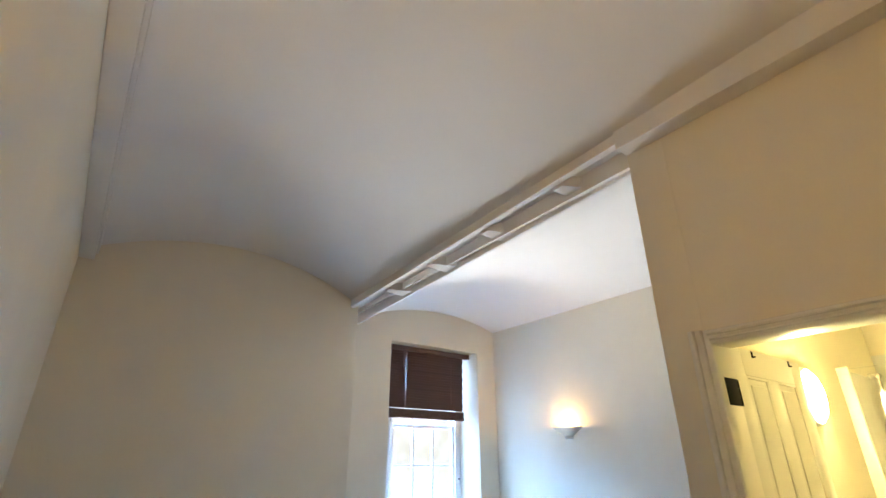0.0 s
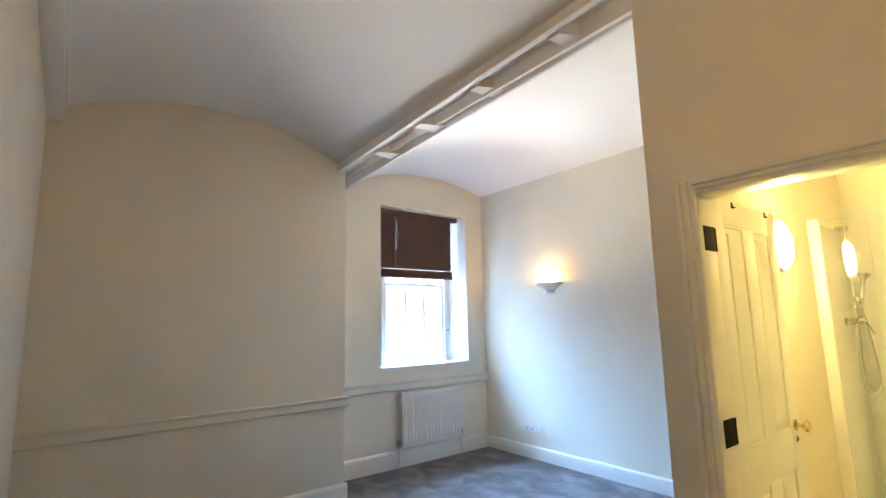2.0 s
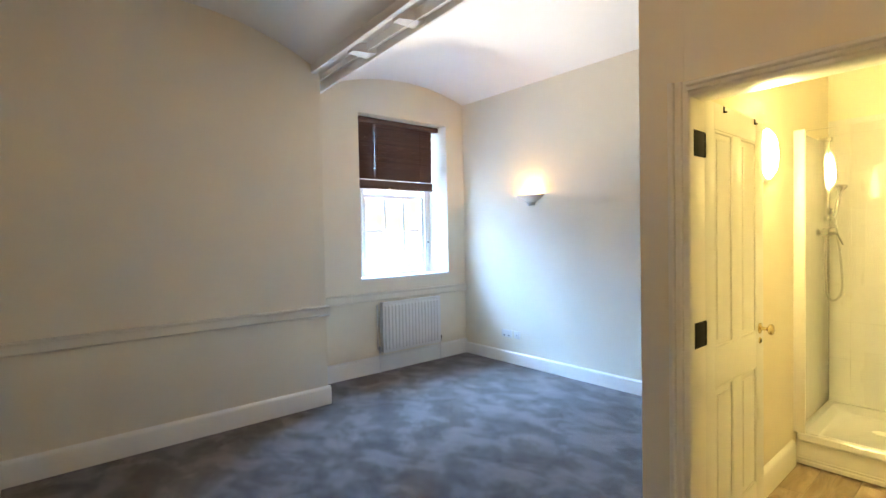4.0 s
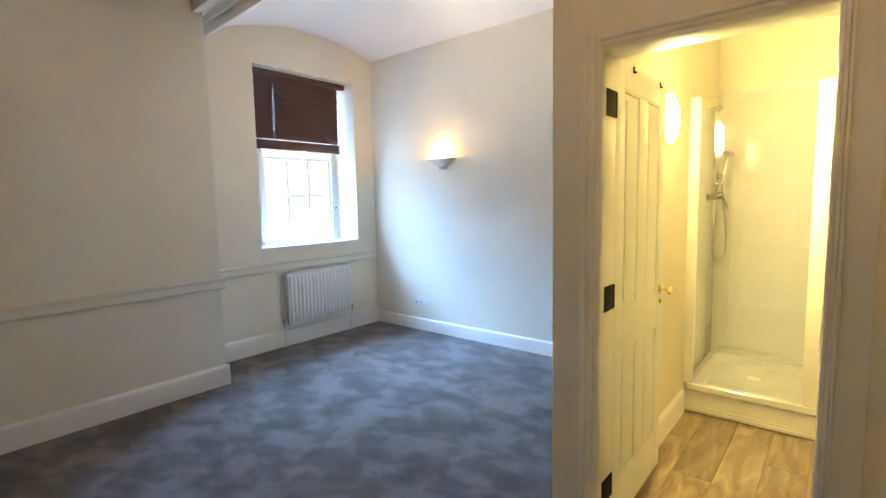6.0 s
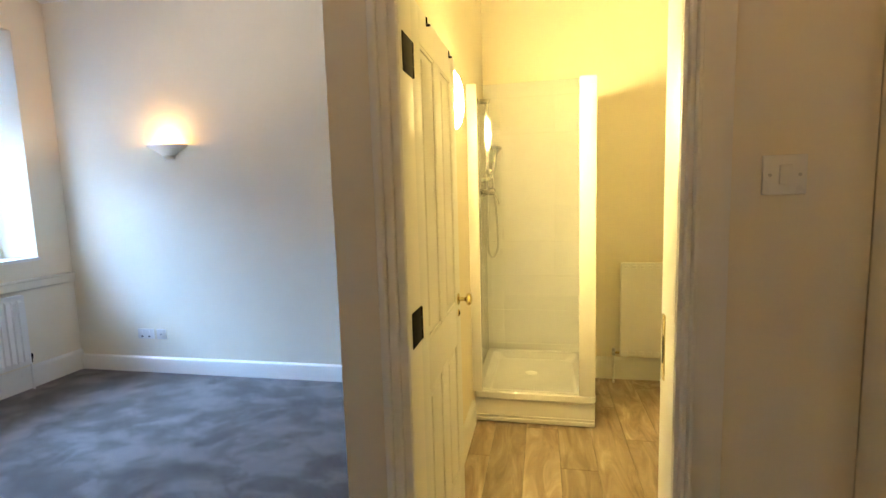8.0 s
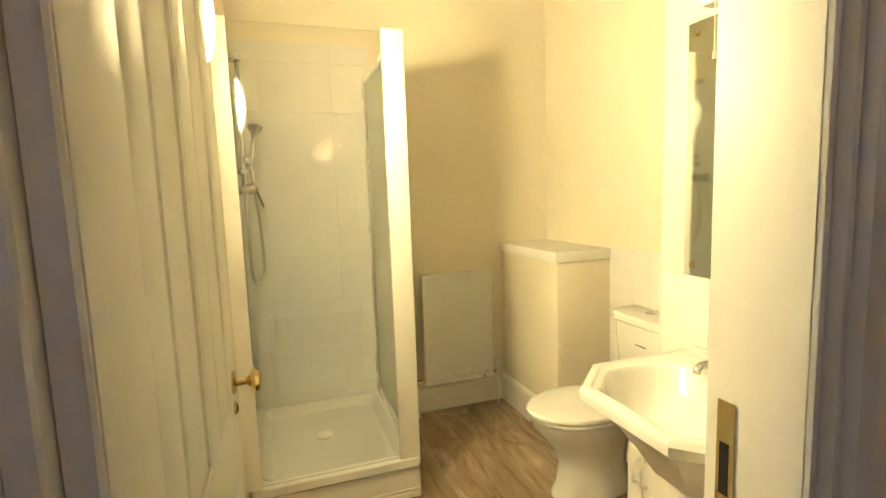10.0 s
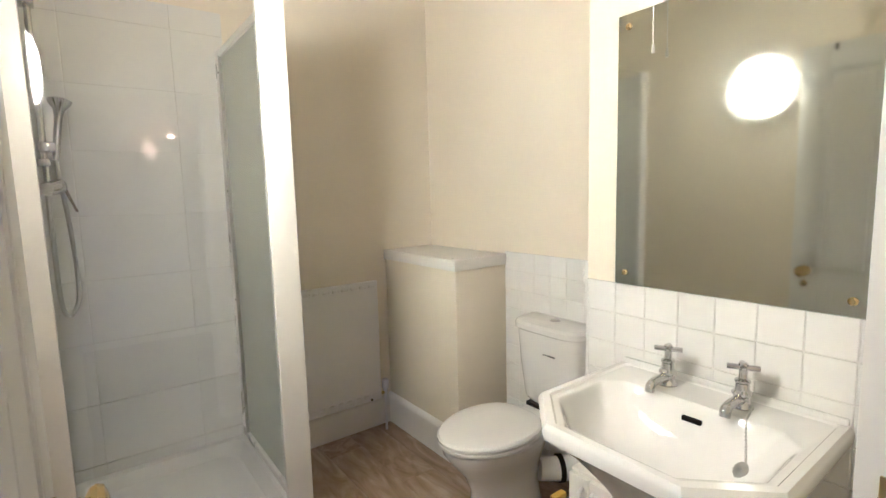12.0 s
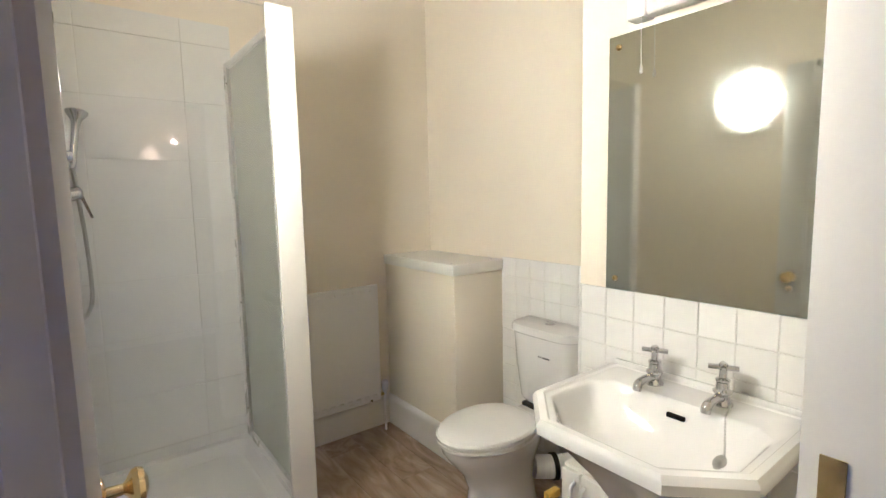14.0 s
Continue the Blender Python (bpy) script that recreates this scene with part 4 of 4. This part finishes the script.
def oct_ring(x0, x1, y0, y1, z, ch, cb=0.012, sub=6, soften=0.0):
    p = [(x0 + cb, y0), (x1 - cb, y0), (x1, y0 + cb), (x1, y1 - ch), (x1 - ch, y1), (x0 + ch, y1), (x0, y1 - ch), (x0, y0 + cb)]
    out = []
    for (a, b_), (c, d) in zip(p, p[1:] + p[:1]):
        for k in range(sub):
            t = k / sub
            px, py = a + (c - a) * t, b_ + (d - b_) * t
            mx_, my_, hx_, hy_ = (x0 + x1) / 2, (y0 + y1) / 2, (x1 - x0) / 2, (y1 - y0) / 2
            u, v = (px - mx_) / hx_, (py - my_) / hy_
            k3 = 1 + soften * (1 / max(0.2, (abs(u) ** 2.6 + abs(v) ** 2.6) ** (1 / 2.6)) - 1)
            out.append((mx_ + u * k3 * hx_, my_ + v * k3 * hy_, z))
    return out


ba = thing("wash_basin", (2.645, MIRY + 0.012, 0.6), "white ceramic wash basin with chamfered corners, chrome taps", "wash basin")
YB = MIRY + 0.012


def ins(d, z, ch=0.13, back=0.0):
    return oct_ring(BX0 + d, BX1 - d, YB + back, BY1 - d, z, max(0.03, ch - d * 0.35))


def bowl(d, z, ch=0.115):
    return oct_ring(BX0 + 0.045 + d, BX1 - 0.045 - d, YB + 0.135 + d * 0.8, BY1 - 0.04 - d, z, max(0.03, ch - 0.3 * d), max(0.012, 0.05 - d * 0.2), soften=min(1.0, d * 18))


part("bowl", loft([ins(0.17, 0.63, back=0.06), ins(0.125, 0.705, back=0.02), ins(0.07, 0.775), ins(0.036, 0.808), ins(0.022, 0.82), ins(0.003, 0.827), ins(0.0, 0.852), ins(0.003, 0.859), ins(0.009, BZ), ins(0.026, BZ, back=0.012), ins(0.031, BZ - 0.006, back=0.02),
                   bowl(0.0, BZ - 0.007), bowl(0.003, BZ - 0.009), bowl(0.007, BZ - 0.014), bowl(0.013, BZ - 0.027), bowl(0.021, BZ - 0.046), bowl(0.032, BZ - 0.070), bowl(0.046, BZ - 0.092), bowl(0.064, BZ - 0.112), bowl(0.086, BZ - 0.128), bowl(0.11, BZ - 0.139), bowl(0.14, BZ - 0.146)]), CERAMIC, ba)
part("splash_lip", box(BX0 + 0.012, BX1 - 0.012, YB, YB + 0.016, BZ - 0.004, BZ + 0.014, 0.005), CERAMIC, ba)
part("overflow", box(2.592, 2.642, YB + 0.150, YB + 0.162, BZ - 0.052, BZ - 0.039, 0.004), BLACK, ba)
part("waste", lathe([(0.03, 0), (0.03, 0.003), (0.02, 0.004), (0, 0.002)], (2.645, -0.02, BZ - 0.148), (0, 0, 1), 20), CHROME, ba)


def tap(x, y):
    t = part("tap", lathe([(0.027, 0), (0.027, 0.005), (0.022, 0.009), (0.019, 0.016), (0.0185, 0.03), (0.0235, 0.035), (0.0235, 0.041), (0.017, 0.046), (0.0155, 0.064), (0.018, 0.067), (0.018, 0.072), (0.010, 0.077), (0.009, 0.098), (0, 0.098)], (x, y, BZ - 0.008), (0, 0, 1), 18), CHROME, ba, "chrome pillar tap")
    part("spout", tube(smooth_path([(x, y, BZ + 0.012), (x, y + 0.035, BZ + 0.018), (x, y + 0.072, BZ + 0.018), (x, y + 0.090, BZ + 0.010), (x, y + 0.094, BZ - 0.004)], 5), 0.0125, 14), CHROME, t)
    for a in (25, 115):
        d = Vector((math.cos(radians(a)), math.sin(radians(a)), 0)) * 0.032
        c = Vector((x, y, BZ + 0.096))
        part("cross_handle", tube([c - d * 1.12, c - d, c + d, c + d * 1.12], 0.0072, 10), CHROME, t)
    part("index", lathe([(0.011, 0), (0.011, 0.006), (0.008, 0.009), (0, 0.009)], (x, y, BZ + 0.100), (0, 0, 1), 14), CHROME, t)


tap(2.728, YB + 0.07)
tap(2.536, YB + 0.07)
pts = smooth_path([(2.512, YB + 0.07, BZ + 0.004), (2.506, YB + 0.10, BZ - 0.002), (2.498, YB + 0.139, BZ - 0.012), (2.487, YB + 0.165, BZ - 0.06), (2.478, YB + 0.185, BZ - 0.088)], 7)
b = bmesh.new()
for p in pts:
    s = bmesh.new()
    bmesh.ops.create_icosphere(s, subdivisions=1, radius=0.0032, matrix=Matrix.Translation(p))
    join(b, s)
join(b, tube(pts, 0.0014, 6))
part("plug_chain", b, STEEL, ba, "chrome ball chain")
part("plug", lathe([(0.022, 0), (0.024, 0.008), (0.012, 0.012), (0.005, 0.02), (0, 0.022)], (2.475, YB + 0.195, BZ - 0.108), (0.1, 0.75, 0.8), 16), STEEL, ba)
part("waste_trap", tube(smooth_path([(2.645, -0.05, 0.70), (2.645, -0.05, 0.60), (2.66, -0.09, 0.565)], 4), 0.02, 12), PLASTIC, ba)
part("supply_pipe", tube([(3.0, -0.26, 0.0), (2.99, -0.26, 0.42), (2.84, -0.24, 0.70)], 0.0075, 8), STEEL, ba)

# ---- mirror ----
mi = thing("wall_mirror", (2.64, MIRY, 1.1), "frameless rectangular mirror with four brass screws", "mirror")
YM = MIRY + 0.009
part("backing", box(2.314, 2.948, YM - 0.005, YM + 0.0, 1.114, 1.930), GREENEDGE, mi)
part("glass", box(2.315, 2.947, YM, YM + 0.004, 1.115, 1.929, 0.0012, 1), MIRROR, mi)
for x in (2.348, 2.912):
    for z in (1.152, 1.892):
        part("mirror_screw", lathe([(0.010, 0), (0.010, 0.003), (0.006, 0.007), (0, 0.008)], (x, YM + 0.004, z), (0, 1, 0), 14), BRASS, mi, "domed brass screw")

sl = thing("shaver_light", (2.70, MIRY, 1.93), "white plastic strip light above mirror with pull cord", "wall light")
part("housing", box(2.44, 2.86, MIRY, MIRY + 0.05, 1.952, 2.04, 0.012, 3), PLASTIC, sl)
part("end_cap", box(2.80, 2.862, MIRY, MIRY + 0.056, 1.948, 2.044, 0.008, 3), PLASTIC, sl)
part("pull_cord", tube([(2.815, MIRY + 0.05, 1.96), (2.813, MIRY + 0.05, 1.81)], 0.0014, 6), PLASTIC, sl)
part("cord_pull", lathe([(0.002, 0), (0.004, 0.006), (0.005, 0.024), (0, 0.026)], (2.813, MIRY + 0.05, 1.812), (0, 0, -1), 10), PLASTIC, sl)

# ---- tiles and planks ----
def piece(name, data, loc, parent):
    o = new(name, data)
    o.location = loc
    o.parent = parent
    return o


part("grout", box(2.18, 3.061, MIRY, MIRY + 0.006, 0, 1.113), GROUT, basin_wall)
tile = mesh_of("tile", box(-0.0503, 0.0503, 0, 0.008, -0.0494, 0.0494, 0.0018, 1), TILE)
cut_tile = mesh_of("tile", box(-0.005, 0.005, 0, 0.008, -0.0494, 0.0494, 0.0015, 1), TILE)
for k in range(11):
    piece("tile", cut_tile, (3.0555, MIRY + 0.001, 1.064 - k * 0.1007), basin_wall)
for i in range(9):
    for k in range(11):
        piece("tile", tile, (2.9985 - i * 0.1025, MIRY + 0.001, 1.064 - k * 0.1007), basin_wall)
part("grout", box(3.062, 3.914, WCY, WCY + 0.006, 0, 1.095), GROUT, wc_wall)
for i in range(8):
    for k in range(11):
        piece("tile", tile, (3.862 - i * 0.1025, WCY + 0.001, 1.046 - k * 0.1007), wc_wall)
part("grout", box(FAR - 0.006, FAR, 0.398, BATHN, ST, 2.284), PALEGROUT, shower_wall)
big = mesh_of("tile", box(-0.009, 0, -0.1985, 0.1985, -0.1362, 0.1362, 0.0012, 1), SHTILE)
big_end = mesh_of("tile", box(-0.009, 0, -0.0635, 0.0635, -0.1362, 0.1362, 0.0012, 1), SHTILE)
big_right = mesh_of("tile", box(-0.009, 0, -0.108, 0.108, -0.1362, 0.1362, 0.0012, 1), SHTILE)
for k in range(8):
    z = 0.121 + k * 0.274
    if z > 2.1:
        break
    piece("tile", big_end, (FAR - 0.001, 1.0845, z), shower_wall)
    piece("tile", big, (FAR - 0.001, 0.8195, z), shower_wall)
    piece("tile", big_right, (FAR - 0.001, 0.5105, z), shower_wall)
for data, y in ((big_end, 1.0845), (big, 0.8195), (big_right, 0.5105)):      # cut top course
    piece("tile", data, (FAR - 0.001, y, 2.2295), shower_wall).scale = (1, 1, 0.385)
side = structure("shower_side_lining", box(SX + 0.03, FAR - 0.01, BATHN - 0.010, BATHN, ST, 2.11, 0.001), SHTILE, "glossy white lining on the shower side wall", "lining")
pw, pl = 0.192, 1.22
plank = mesh_of("plank", box(-pl / 2 + 0.0007, pl / 2 - 0.0007, -pw / 2 + 0.0007, pw / 2 - 0.0007, -0.008, 0, 0.0012, 1), OAK)
row = 0
y = BATHN - 0.05
while y > WCY - 0.1:
    x = 2.11 + pl / 2 - (row * 0.43 % pl)
    while x - pl / 2 < FAR:
        x0, x1 = max(2.11, x - pl / 2), min(FAR, x + pl / 2)
        if x1 - x0 > 0.03:
            o = piece("plank", plank, ((x0 + x1) / 2, y, 0), bath_floor)
            o.scale = ((x1 - x0) / pl, 1, 1)
        x += pl
    row += 1
    y -= pw
